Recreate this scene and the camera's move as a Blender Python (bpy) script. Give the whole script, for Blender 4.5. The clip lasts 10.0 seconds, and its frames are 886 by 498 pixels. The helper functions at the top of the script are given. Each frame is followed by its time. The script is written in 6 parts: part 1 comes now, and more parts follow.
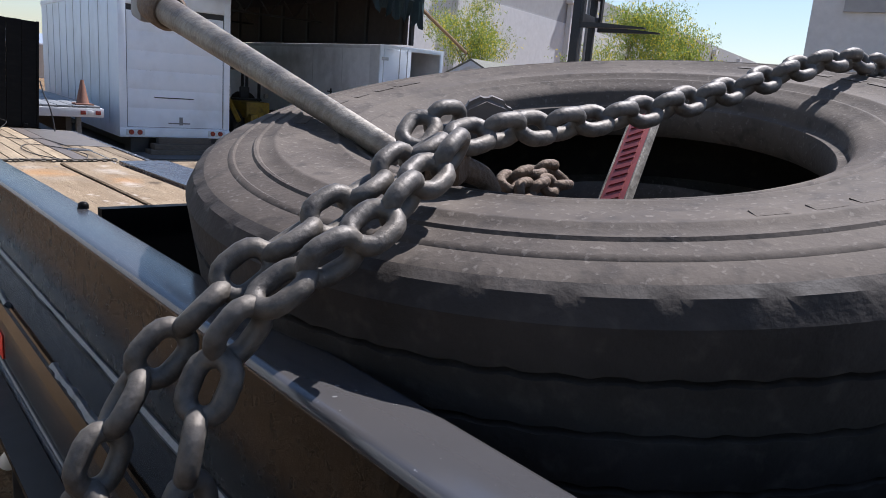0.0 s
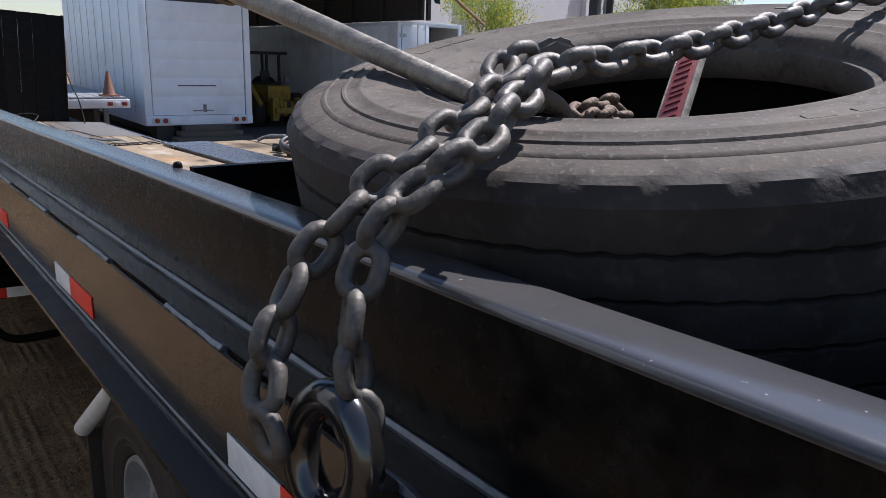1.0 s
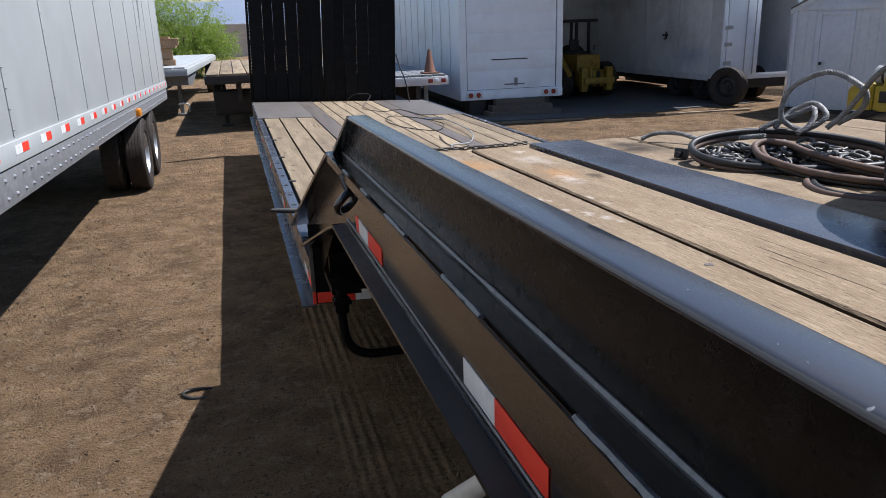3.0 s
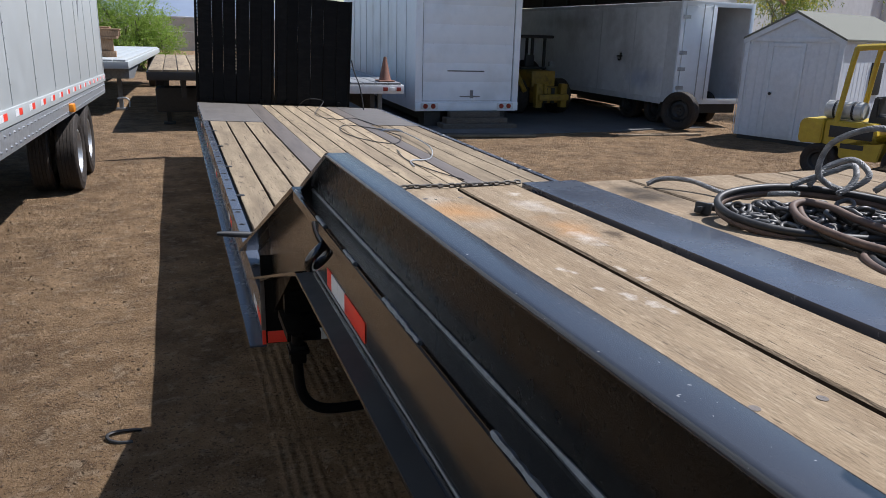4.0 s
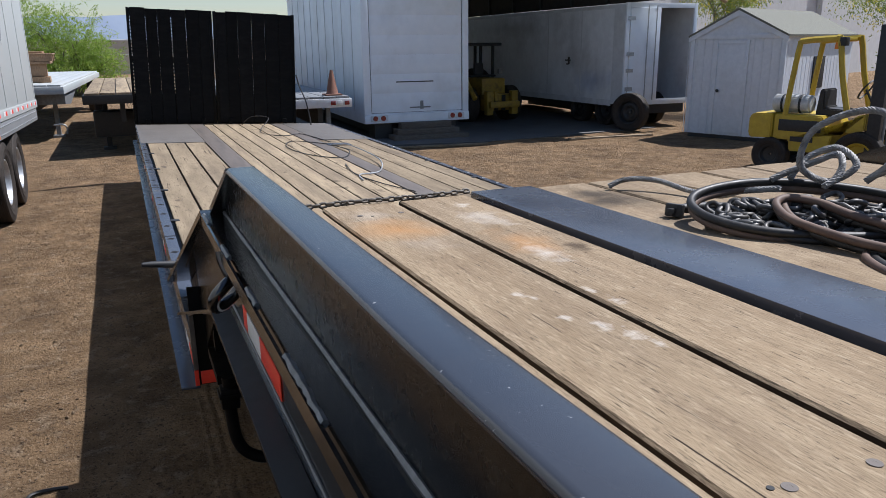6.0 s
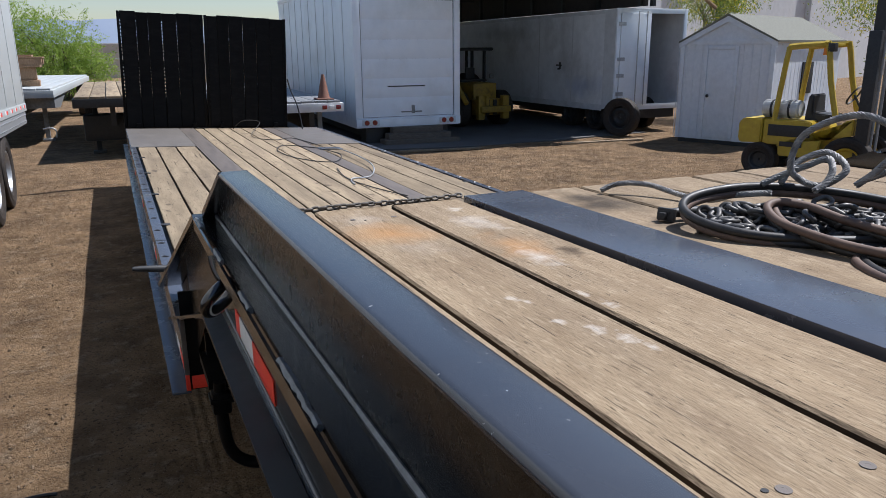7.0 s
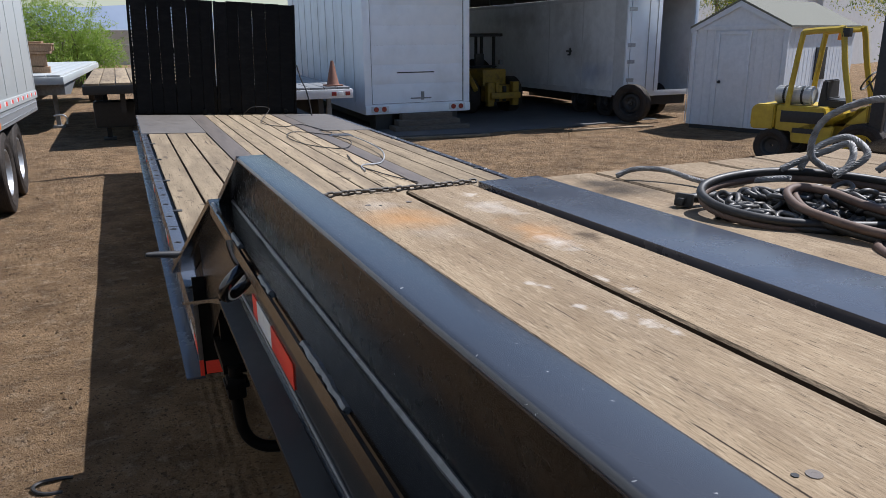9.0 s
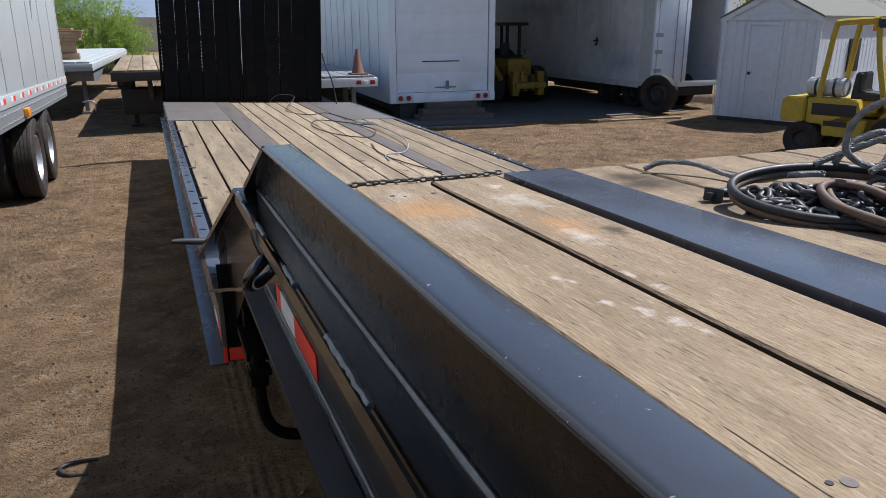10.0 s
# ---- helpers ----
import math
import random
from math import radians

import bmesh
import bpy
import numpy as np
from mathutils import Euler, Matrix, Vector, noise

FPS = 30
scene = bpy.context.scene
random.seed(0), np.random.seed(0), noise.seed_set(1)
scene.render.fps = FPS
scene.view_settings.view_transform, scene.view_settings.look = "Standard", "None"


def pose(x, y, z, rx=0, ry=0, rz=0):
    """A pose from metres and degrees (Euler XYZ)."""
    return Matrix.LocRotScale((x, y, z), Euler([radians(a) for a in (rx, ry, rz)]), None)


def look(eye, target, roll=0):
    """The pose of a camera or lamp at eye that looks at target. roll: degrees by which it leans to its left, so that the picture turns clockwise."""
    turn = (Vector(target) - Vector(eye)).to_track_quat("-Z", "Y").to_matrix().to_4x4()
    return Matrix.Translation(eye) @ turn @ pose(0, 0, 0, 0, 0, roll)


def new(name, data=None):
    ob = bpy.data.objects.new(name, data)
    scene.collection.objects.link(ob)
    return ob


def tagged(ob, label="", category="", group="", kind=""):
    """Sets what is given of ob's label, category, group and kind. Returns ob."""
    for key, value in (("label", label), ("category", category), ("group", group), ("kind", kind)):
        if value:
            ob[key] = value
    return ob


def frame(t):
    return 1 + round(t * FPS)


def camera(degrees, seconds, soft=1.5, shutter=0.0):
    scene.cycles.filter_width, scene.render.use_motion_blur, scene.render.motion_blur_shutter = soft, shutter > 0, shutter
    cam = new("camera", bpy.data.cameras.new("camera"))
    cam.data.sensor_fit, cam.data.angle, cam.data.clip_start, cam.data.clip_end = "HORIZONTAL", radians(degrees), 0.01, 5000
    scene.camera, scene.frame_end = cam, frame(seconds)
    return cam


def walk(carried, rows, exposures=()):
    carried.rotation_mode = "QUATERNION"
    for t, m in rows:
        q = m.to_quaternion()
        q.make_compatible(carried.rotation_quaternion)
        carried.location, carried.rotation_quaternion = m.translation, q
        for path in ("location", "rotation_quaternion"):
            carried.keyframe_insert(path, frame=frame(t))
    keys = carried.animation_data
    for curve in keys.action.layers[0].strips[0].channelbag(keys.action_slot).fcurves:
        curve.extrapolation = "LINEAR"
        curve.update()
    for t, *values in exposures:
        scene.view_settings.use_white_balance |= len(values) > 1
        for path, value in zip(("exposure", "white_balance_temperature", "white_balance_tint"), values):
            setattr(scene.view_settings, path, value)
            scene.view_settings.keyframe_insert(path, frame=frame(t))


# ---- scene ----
cam = camera(63.0, 10.0, soft=0.6)
PATH = [
    (0, (-0.212, -3.011, 2.131), (1.06, -1.532, 1.691), 4.6),
    (0.5, (-0.268, -3.058, 2.103), (1.092, -1.661, 1.655), 4.3),
    (1, (-0.323, -3.053, 2.097), (0.89, -1.545, 1.591), 1.7),
    (1.5, (-0.379, -2.944, 2.097), (0.499, -1.245, 1.511), -2.3),
    (2, (-0.441, -2.605, 2.116), (0.304, -0.848, 1.518), -2.0),
    (2.5, (-0.432, -2.33, 2.139), (0.208, -0.532, 1.54), -1.8),
    (2.7, (-0.39, -2.258, 2.138), (0.144, -0.426, 1.542), -2.8),
    (3.8, (-0.284, -1.868, 2.17), (0.257, -0.032, 1.59), 0.0),
    (4, (-0.34, -1.741, 2.18), (0.322, 0.057, 1.607), 1.6),
    (4.5, (-0.307, -1.541, 2.166), (0.383, 0.244, 1.584), 3.9),
    (5, (-0.202, -1.485, 2.157), (0.415, 0.333, 1.596), 2.9),
    (5.5, (-0.184, -1.487, 2.125), (0.557, 0.286, 1.572), -0.6),
    (7, (-0.188, -1.485, 2.122), (0.601, 0.274, 1.592), -0.5),
    (7.5, (-0.193, -1.494, 2.122), (0.605, 0.26, 1.587), -0.7),
    (8, (-0.198, -1.489, 2.114), (0.592, 0.267, 1.573), -0.8),
    (8.5, (-0.204, -1.48, 2.117), (0.576, 0.278, 1.567), -0.6),
    (9, (-0.205, -1.473, 2.116), (0.559, 0.287, 1.552), -0.6),
    (9.5, (-0.201, -1.467, 2.117), (0.532, 0.302, 1.538), -0.5),
    (10, (-0.204, -1.458, 2.118), (0.5, 0.318, 1.527), -0.3),
]
walk(cam, [(t, look(eye, target, roll)) for t, eye, target, roll in PATH],
     [(0, 0.76, 5950, 16), (1, 0.72, 5950, 16), (1.5, 0.60, 5950, 15), (2, 0.54, 5950, 14), (2.5, 0.50, 5950, 14), (2.7, 0.56, 5950, 14), (3.8, 0.56, 5950, 13), (4, 0.50, 5950, 13), (10, 0.48, 5950, 13)])

# ---- world, sun, exposure ----
SUN_DIR = Vector((0.62, 0.04, 1.0)).normalized()
world = bpy.data.worlds.new("sky")
scene.world = world
world.use_nodes = True
wn = world.node_tree.nodes
sky = wn.new("ShaderNodeTexSky")
sky.sky_type, sky.sun_disc = "NISHITA", False
sky.sun_elevation = math.asin(SUN_DIR.z)
sky.sun_rotation = math.atan2(SUN_DIR.x, SUN_DIR.y)
sky.air_density, sky.dust_density, sky.ozone_density = 1.2, 0.4, 2.0
wn["Background"].inputs[1].default_value = 0.073
world.node_tree.links.new(sky.outputs[0], wn["Background"].inputs[0])
sun = new("sun", bpy.data.lights.new("sun", "SUN"))
sun.data.energy, sun.data.angle, sun.data.color = 5.0, radians(0.53), (1.0, 0.96, 0.90)
sun.matrix_world = look(SUN_DIR * 60, (0, 0, 0))


# ---- materials ----
def material(name, c1, c2=None, rough=0.6, rough2=None, metal=0.0, scale=6.0, stretch=(1, 1, 1), bump=0.0, bump_scale=60.0,
             stain=None, stain_amount=0.35, stain_scale=1.3, per_piece=0.0, spec=0.5, detail=8.0, coat=0.0):
    """Two tones mixed by fine noise, a stain colour laid on by coarse noise, uneven gloss and a fine bump."""
    m = bpy.data.materials.new(name)
    m.use_nodes = True
    n, l = m.node_tree.nodes, m.node_tree.links
    b = n["Principled BSDF"]
    co = n.new("ShaderNodeTexCoord")
    mp = n.new("ShaderNodeMapping")
    mp.inputs["Scale"].default_value = stretch
    l.new(co.outputs["Object"], mp.inputs[0])
    vec = mp.outputs[0]
    rnd = None
    if per_piece:
        info = n.new("ShaderNodeObjectInfo")
        rnd = info.outputs["Random"]
        off = n.new("ShaderNodeVectorMath")
        off.operation = "MULTIPLY_ADD"
        off.inputs[1].default_value = (1, 1, 1)
        comb = n.new("ShaderNodeCombineXYZ")
        mul = n.new("ShaderNodeMath")
        mul.operation = "MULTIPLY"
        mul.inputs[1].default_value = 37.0
        l.new(rnd, mul.inputs[0])
        for k in range(3):
            l.new(mul.outputs[0], comb.inputs[k])
        l.new(vec, off.inputs[0])
        l.new(comb.outputs[0], off.inputs[2])
        vec = off.outputs[0]
    fine = n.new("ShaderNodeTexNoise")
    fine.inputs["Scale"].default_value, fine.inputs["Detail"].default_value = scale, detail
    fine.inputs["Roughness"].default_value = 0.62
    l.new(vec, fine.inputs["Vector"])
    ramp = n.new("ShaderNodeValToRGB")
    ramp.color_ramp.elements[0].position, ramp.color_ramp.elements[1].position = 0.32, 0.68
    ramp.color_ramp.elements[0].color = (*c1, 1)
    ramp.color_ramp.elements[1].color = (*(c2 or c1), 1)
    l.new(fine.outputs[0], ramp.inputs[0])
    col = ramp.outputs[0]
    if stain:
        big = n.new("ShaderNodeTexNoise")
        big.inputs["Scale"].default_value, big.inputs["Detail"].default_value = stain_scale, 6.0
        big.inputs["Roughness"].default_value = 0.65
        l.new(vec, big.inputs["Vector"])
        rg = n.new("ShaderNodeMapRange")
        rg.inputs["From Min"].default_value, rg.inputs["From Max"].default_value = 0.48, 0.72
        rg.inputs["To Max"].default_value = stain_amount
        l.new(big.outputs[0], rg.inputs[0])
        mx = n.new("ShaderNodeMix")
        mx.data_type = "RGBA"
        mx.inputs["B"].default_value = (0, 0, 0, 1)
        l.new(rg.outputs[0], mx.inputs["Factor"])
        l.new(col, mx.inputs[6])
        mx.inputs[7].default_value = (*stain, 1)
        col = mx.outputs[2]
    if per_piece:
        hsv = n.new("ShaderNodeHueSaturation")
        vr = n.new("ShaderNodeMapRange")
        vr.inputs["To Min"].default_value, vr.inputs["To Max"].default_value = 1 - per_piece, 1 + per_piece
        l.new(rnd, vr.inputs[0])
        l.new(vr.outputs[0], hsv.inputs["Value"])
        l.new(col, hsv.inputs["Color"])
        col = hsv.outputs[0]
    l.new(col, b.inputs["Base Color"])
    rr = n.new("ShaderNodeMapRange")
    rr.inputs["From Min"].default_value, rr.inputs["From Max"].default_value = 0.3, 0.7
    rr.inputs["To Min"].default_value, rr.inputs["To Max"].default_value = rough, rough if rough2 is None else rough2
    l.new(fine.outputs[0], rr.inputs[0])
    l.new(rr.outputs[0], b.inputs["Roughness"])
    b.inputs["Metallic"].default_value = metal
    b.inputs["Specular IOR Level"].default_value = spec
    b.inputs["Coat Weight"].default_value = coat
    if bump:
        bn = n.new("ShaderNodeTexNoise")
        bn.inputs["Scale"].default_value, bn.inputs["Detail"].default_value = bump_scale, 6.0
        l.new(vec, bn.inputs["Vector"])
        bp = n.new("ShaderNodeBump")
        bp.inputs["Strength"].default_value, bp.inputs["Distance"].default_value = bump, 0.01
        l.new(bn.outputs[0], bp.inputs["Height"])
        l.new(bp.outputs[0], b.inputs["Normal"])
    return m


def cracks(m, stretch=(70, 1.1, 70), scale=1.0, low=0.60, high=0.66, tone=(0.05, 0.035, 0.025), amount=0.75):
    """Fine dark splits along the grain."""
    n, l = m.node_tree.nodes, m.node_tree.links
    b = n["Principled BSDF"]
    src = b.inputs["Base Color"].links[0].from_socket
    co, mp, t = n.new("ShaderNodeTexCoord"), n.new("ShaderNodeMapping"), n.new("ShaderNodeTexNoise")
    mp.inputs["Scale"].default_value = stretch
    t.inputs["Scale"].default_value, t.inputs["Detail"].default_value, t.inputs["Roughness"].default_value = scale, 3.0, 0.5
    l.new(co.outputs["Object"], mp.inputs[0])
    l.new(mp.outputs[0], t.inputs["Vector"])
    r = n.new("ShaderNodeMapRange")
    r.inputs["From Min"].default_value, r.inputs["From Max"].default_value, r.inputs["To Max"].default_value = low, high, amount
    l.new(t.outputs[0], r.inputs[0])
    mx = n.new("ShaderNodeMix")
    mx.data_type = "RGBA"
    l.new(r.outputs[0], mx.inputs["Factor"])
    l.new(src, mx.inputs[6])
    mx.inputs[7].default_value = (*tone, 1)
    l.new(mx.outputs[2], b.inputs["Base Color"])


def blot(m, centre, size, tone, amount=0.8, soft=0.5, wobble=0.35, scale=9.0):
    """One spill or smear with a ragged outline at a place on the surface."""
    n, l = m.node_tree.nodes, m.node_tree.links
    b = n["Principled BSDF"]
    src = b.inputs["Base Color"].links[0].from_socket
    co, mp, t = n.new("ShaderNodeTexCoord"), n.new("ShaderNodeMapping"), n.new("ShaderNodeTexNoise")
    mp.inputs["Location"].default_value = [-c / s for c, s in zip(centre, size)]
    mp.inputs["Scale"].default_value = [1 / s for s in size]
    l.new(co.outputs["Object"], mp.inputs[0])
    ln = n.new("ShaderNodeVectorMath")
    ln.operation = "LENGTH"
    l.new(mp.outputs[0], ln.inputs[0])
    t.inputs["Scale"].default_value, t.inputs["Detail"].default_value = scale, 6.0
    l.new(co.outputs["Object"], t.inputs["Vector"])
    ad = n.new("ShaderNodeMath")
    ad.operation = "MULTIPLY_ADD"
    ad.inputs[1].default_value = wobble * 4
    l.new(t.outputs[0], ad.inputs[0])
    l.new(ln.outputs["Value"], ad.inputs[2])
    r = n.new("ShaderNodeMapRange")
    r.inputs["From Min"].default_value, r.inputs["From Max"].default_value = 1 + wobble * 2, 1 + wobble * 2 - soft
    r.inputs["To Max"].default_value = amount
    l.new(ad.outputs[0], r.inputs[0])
    mx = n.new("ShaderNodeMix")
    mx.data_type = "RGBA"
    l.new(r.outputs[0], mx.inputs["Factor"])
    l.new(src, mx.inputs[6])
    mx.inputs[7].default_value = (*tone, 1)
    l.new(mx.outputs[2], b.inputs["Base Color"])


M_BLACK = material("black_paint", (0.007, 0.007, 0.007), (0.012, 0.0115, 0.011), 0.15, 0.22, scale=20, bump=0.012, bump_scale=160,
                   stain=(0.04, 0.034, 0.028), stain_amount=0.22, stain_scale=2.5, spec=0.95)
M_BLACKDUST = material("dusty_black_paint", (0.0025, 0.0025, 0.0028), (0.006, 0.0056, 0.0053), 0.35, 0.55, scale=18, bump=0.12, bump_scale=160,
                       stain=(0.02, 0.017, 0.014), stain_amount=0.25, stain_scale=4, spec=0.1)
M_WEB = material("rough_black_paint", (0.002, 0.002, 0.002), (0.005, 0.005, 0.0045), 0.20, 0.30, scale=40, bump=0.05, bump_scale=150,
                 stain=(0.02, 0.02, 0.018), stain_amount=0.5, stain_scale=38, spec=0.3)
# paler, bluer black: daylight on the flange put partly into its colour
M_FLANGE = material("sky_sheen_black_paint", (0.029, 0.032, 0.039), (0.036, 0.039, 0.047), 0.17, 0.24, scale=7, bump=0.01, bump_scale=200,
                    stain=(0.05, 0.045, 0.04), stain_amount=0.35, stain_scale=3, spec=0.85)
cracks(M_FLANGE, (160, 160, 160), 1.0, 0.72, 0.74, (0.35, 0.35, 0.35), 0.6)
# brown dust painted only where the tyre blocks the sky's sheen
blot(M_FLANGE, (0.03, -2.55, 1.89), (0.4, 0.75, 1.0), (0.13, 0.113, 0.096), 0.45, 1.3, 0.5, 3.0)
M_WORN = material("worn_steel_edge", (0.12, 0.125, 0.13), (0.24, 0.25, 0.26), 0.4, 0.6, metal=0.6, scale=60, bump=0.2, bump_scale=150)
M_PLATE = material("grey_deck_plate", (0.054, 0.061, 0.078), (0.064, 0.072, 0.090), 0.22, 0.30, metal=0.0, scale=5, bump=0.03, bump_scale=180,
                   stain=(0.09, 0.085, 0.08), stain_amount=0.25, stain_scale=2.5, spec=0.8)
cracks(M_PLATE, (120, 120, 120), 1.0, 0.745, 0.76, (0.40, 0.40, 0.40), 0.5)
M_STRIP = material("dusty_brown_steel", (0.095, 0.079, 0.068), (0.14, 0.118, 0.102), 0.5, 0.7, metal=0.0, scale=6, stretch=(5, 0.6, 5), bump=0.06, bump_scale=140,
                   stain=(0.055, 0.05, 0.047), stain_amount=0.6, stain_scale=2.2)
M_REARPLATE = material("ribbed_rear_plate", (0.10, 0.090, 0.081), (0.135, 0.122, 0.11), 0.5, 0.65, scale=8, stretch=(1, 1, 1), bump=0.25, bump_scale=70, stain=(0.07, 0.062, 0.055), stain_amount=0.5, stain_scale=3)
M_SLAT = material("dull_black_board", (0.0022, 0.0022, 0.0024), (0.006, 0.006, 0.0064), 0.5, 0.7, scale=9, stretch=(1, 5, 1), bump=0.45, bump_scale=50, stain=(0.022, 0.02, 0.018), stain_amount=0.3, stain_scale=5, spec=0.12, per_piece=0.3)
M_OLDTIMBER = material("grey_old_timber", (0.075, 0.062, 0.05), (0.15, 0.128, 0.105), 0.8, 0.95, scale=9, stretch=(1, 8, 8), bump=0.4, bump_scale=40)
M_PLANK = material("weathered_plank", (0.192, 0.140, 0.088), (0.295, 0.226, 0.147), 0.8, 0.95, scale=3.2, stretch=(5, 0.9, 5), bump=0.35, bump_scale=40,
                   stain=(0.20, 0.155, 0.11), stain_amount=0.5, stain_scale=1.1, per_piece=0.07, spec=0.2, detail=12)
M_PLANKFAR = material("grey_weathered_plank", (0.205, 0.158, 0.104), (0.33, 0.262, 0.176), 0.8, 0.95, scale=3.0, stretch=(4, 0.5, 4), bump=0.5, bump_scale=9,
                      stain=(0.11, 0.085, 0.065), stain_amount=0.7, stain_scale=0.9, per_piece=0.2, spec=0.2, detail=10)
cracks(M_PLANK, (26, 1.3, 26), 1.0, 0.46, 0.66, (0.19, 0.135, 0.085), 0.55)
cracks(M_PLANK, (130, 30, 130), 1.0, 0.52, 0.70, (0.43, 0.35, 0.24), 0.35)
cracks(M_PLANK, (9, 5, 9), 1.0, 0.52, 0.68, (0.17, 0.118, 0.070), 0.45)
cracks(M_PLANK, (460, 80, 460), 1.0, 0.60, 0.66, (0.08, 0.056, 0.036), 0.5)
cracks(M_PLANK, (330, 9, 330), 1.0, 0.64, 0.68, (0.05, 0.035, 0.022), 0.55)
cracks(M_PLANK, (210, 22, 210), 1.0, 0.67, 0.69, (0.035, 0.024, 0.016), 0.7)
cracks(M_PLANK, (85, 1.5, 85), 1.0, 0.70, 0.712, (0.02, 0.013, 0.009), 0.92)
cracks(M_PLANKFAR, (200, 8, 200), 1.0, 0.61, 0.66, (0.05, 0.035, 0.025), 0.7)
cracks(M_PLANKFAR, (40, 1.2, 40), 1.0, 0.66, 0.69, (0.03, 0.02, 0.015), 0.8)
cracks(M_PLANKFAR, (11, 6, 11), 1.0, 0.64, 0.72, (0.06, 0.045, 0.034), 0.7)
RUST, LIME = (0.42, 0.20, 0.06), (0.62, 0.59, 0.54)
blot(M_PLANK, (0.44, 0.24, 1.66), (0.12, 0.17, 0.4), RUST, 0.6, 1.4, 0.45, 7)
blot(M_PLANK, (0.42, 0.44, 1.66), (0.09, 0.11, 0.4), LIME, 0.18, 1.3, 0.45, 15)
blot(M_PLANK, (0.45, 0.06, 1.66), (0.08, 0.09, 0.4), LIME, 0.14, 1.4, 0.45, 15)
blot(M_PLANK, (0.655, -0.02, 1.66), (0.075, 0.16, 0.4), RUST, 0.6, 1.3, 0.5, 9)
blot(M_PLANK, (0.70, 0.25, 1.66), (0.07, 0.12, 0.4), LIME, 0.4, 1.2, 0.5, 22)
blot(M_PLANK, (0.655, -0.13, 1.66), (0.045, 0.10, 0.4), LIME, 0.45, 1.1, 0.5, 26)
blot(M_PLANK, (0.755, -0.12, 1.66), (0.035, 0.06, 0.4), (0.05, 0.034, 0.022), 0.8, 0.8, 0.5, 24)
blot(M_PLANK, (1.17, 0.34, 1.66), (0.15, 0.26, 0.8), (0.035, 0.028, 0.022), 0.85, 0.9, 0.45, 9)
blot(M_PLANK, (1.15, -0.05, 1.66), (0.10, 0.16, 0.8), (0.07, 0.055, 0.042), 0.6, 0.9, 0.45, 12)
for px, py, a, b in ((0.450, -0.37, 0.016, 0.022), (0.468, -0.395, 0.012, 0.020), (0.461, -0.514, 0.016, 0.022), (0.497, -0.571, 0.020, 0.030), (0.600, -0.471, 0.014, 0.040), (0.588, -0.400, 0.012, 0.026), (0.520, -0.622, 0.018, 0.040), (0.53, -0.67, 0.014, 0.028), (0.72, 0.45, 0.03, 0.04)):
    blot(M_PLANK, (px, py, 1.67), (a * 0.85, b * 0.85, 0.4), LIME, 0.36, 0.9, 0.75, 60)
M_PLANKEDGE = material("shaded_plank_edge", (0.03, 0.021, 0.014), (0.085, 0.06, 0.04), 0.85, 0.95, scale=14, stretch=(4, 1, 4), spec=0.15)
M_RUBBER = material("dusty_rubber", (0.058, 0.046, 0.037), (0.102, 0.083, 0.067), 0.75, 0.92, scale=10, bump=0.10, bump_scale=170,
                    stain=(0.165, 0.143, 0.12), stain_amount=0.45, stain_scale=5, spec=0.3, detail=12)
M_TREAD = material("tread_rubber", (0.020, 0.016, 0.013), (0.045, 0.037, 0.031), 0.65, 0.85, scale=14, bump=0.14, bump_scale=140,
                   stain=(0.05, 0.04, 0.034), stain_amount=0.45, stain_scale=4, spec=0.3, detail=12)
cracks(M_RUBBER, (38, 38, 38), 1.0, 0.56, 0.68, (0.026, 0.021, 0.018), 0.5)
cracks(M_RUBBER, (170, 170, 170), 1.0, 0.60, 0.70, (0.21, 0.185, 0.16), 0.4)
cracks(M_TREAD, (55, 55, 55), 1.0, 0.55, 0.70, (0.075, 0.06, 0.049), 0.5)
M_CHAIN = material("dark_chain_steel", (0.055, 0.048, 0.041), (0.15, 0.135, 0.118), 0.46, 0.66, metal=0.4, scale=70, bump=0.12, bump_scale=260,
                   stain=(0.13, 0.10, 0.06), stain_amount=0.4, stain_scale=30)
M_RUSTCHAIN = material("rusty_chain_steel", (0.075, 0.050, 0.033), (0.165, 0.118, 0.082), 0.55, 0.8, metal=0.4, scale=70, bump=0.4, bump_scale=180)
M_CHAINLIGHT = material("bare_chain_steel", (0.04, 0.038, 0.036), (0.17, 0.163, 0.155), 0.42, 0.6, metal=0.6, scale=30, per_piece=0.25)
M_PIPE = material("galvanised_pipe", (0.12, 0.105, 0.085), (0.28, 0.255, 0.215), 0.42, 0.65, metal=0.55, scale=22, bump=0.25, bump_scale=120,
                  stain=(0.08, 0.05, 0.03), stain_amount=0.75, stain_scale=9, detail=12)
# the metal's reflection of the sky is put into a pale matt colour
M_PIPEPALE = material("sky_lit_galvanised_pipe", (0.55, 0.53, 0.49), (0.68, 0.66, 0.62), 0.5, 0.7, metal=0.0, scale=14, bump=0.1, bump_scale=90,
                      stain=(0.4, 0.37, 0.33), stain_amount=0.4, stain_scale=9)
M_RED = material("red_paint", (0.13, 0.016, 0.016), (0.22, 0.035, 0.03), 0.45, 0.65, scale=30)
M_TAPERED = material("red_reflective_tape", (0.80, 0.045, 0.022), (0.88, 0.065, 0.034), 0.35, 0.45, scale=120)
M_TAPEWHITE = material("white_reflective_tape", (0.74, 0.75, 0.74), (0.84, 0.85, 0.84), 0.3, 0.42, scale=90, stain=(0.35, 0.33, 0.3), stain_amount=0.4, stain_scale=20)
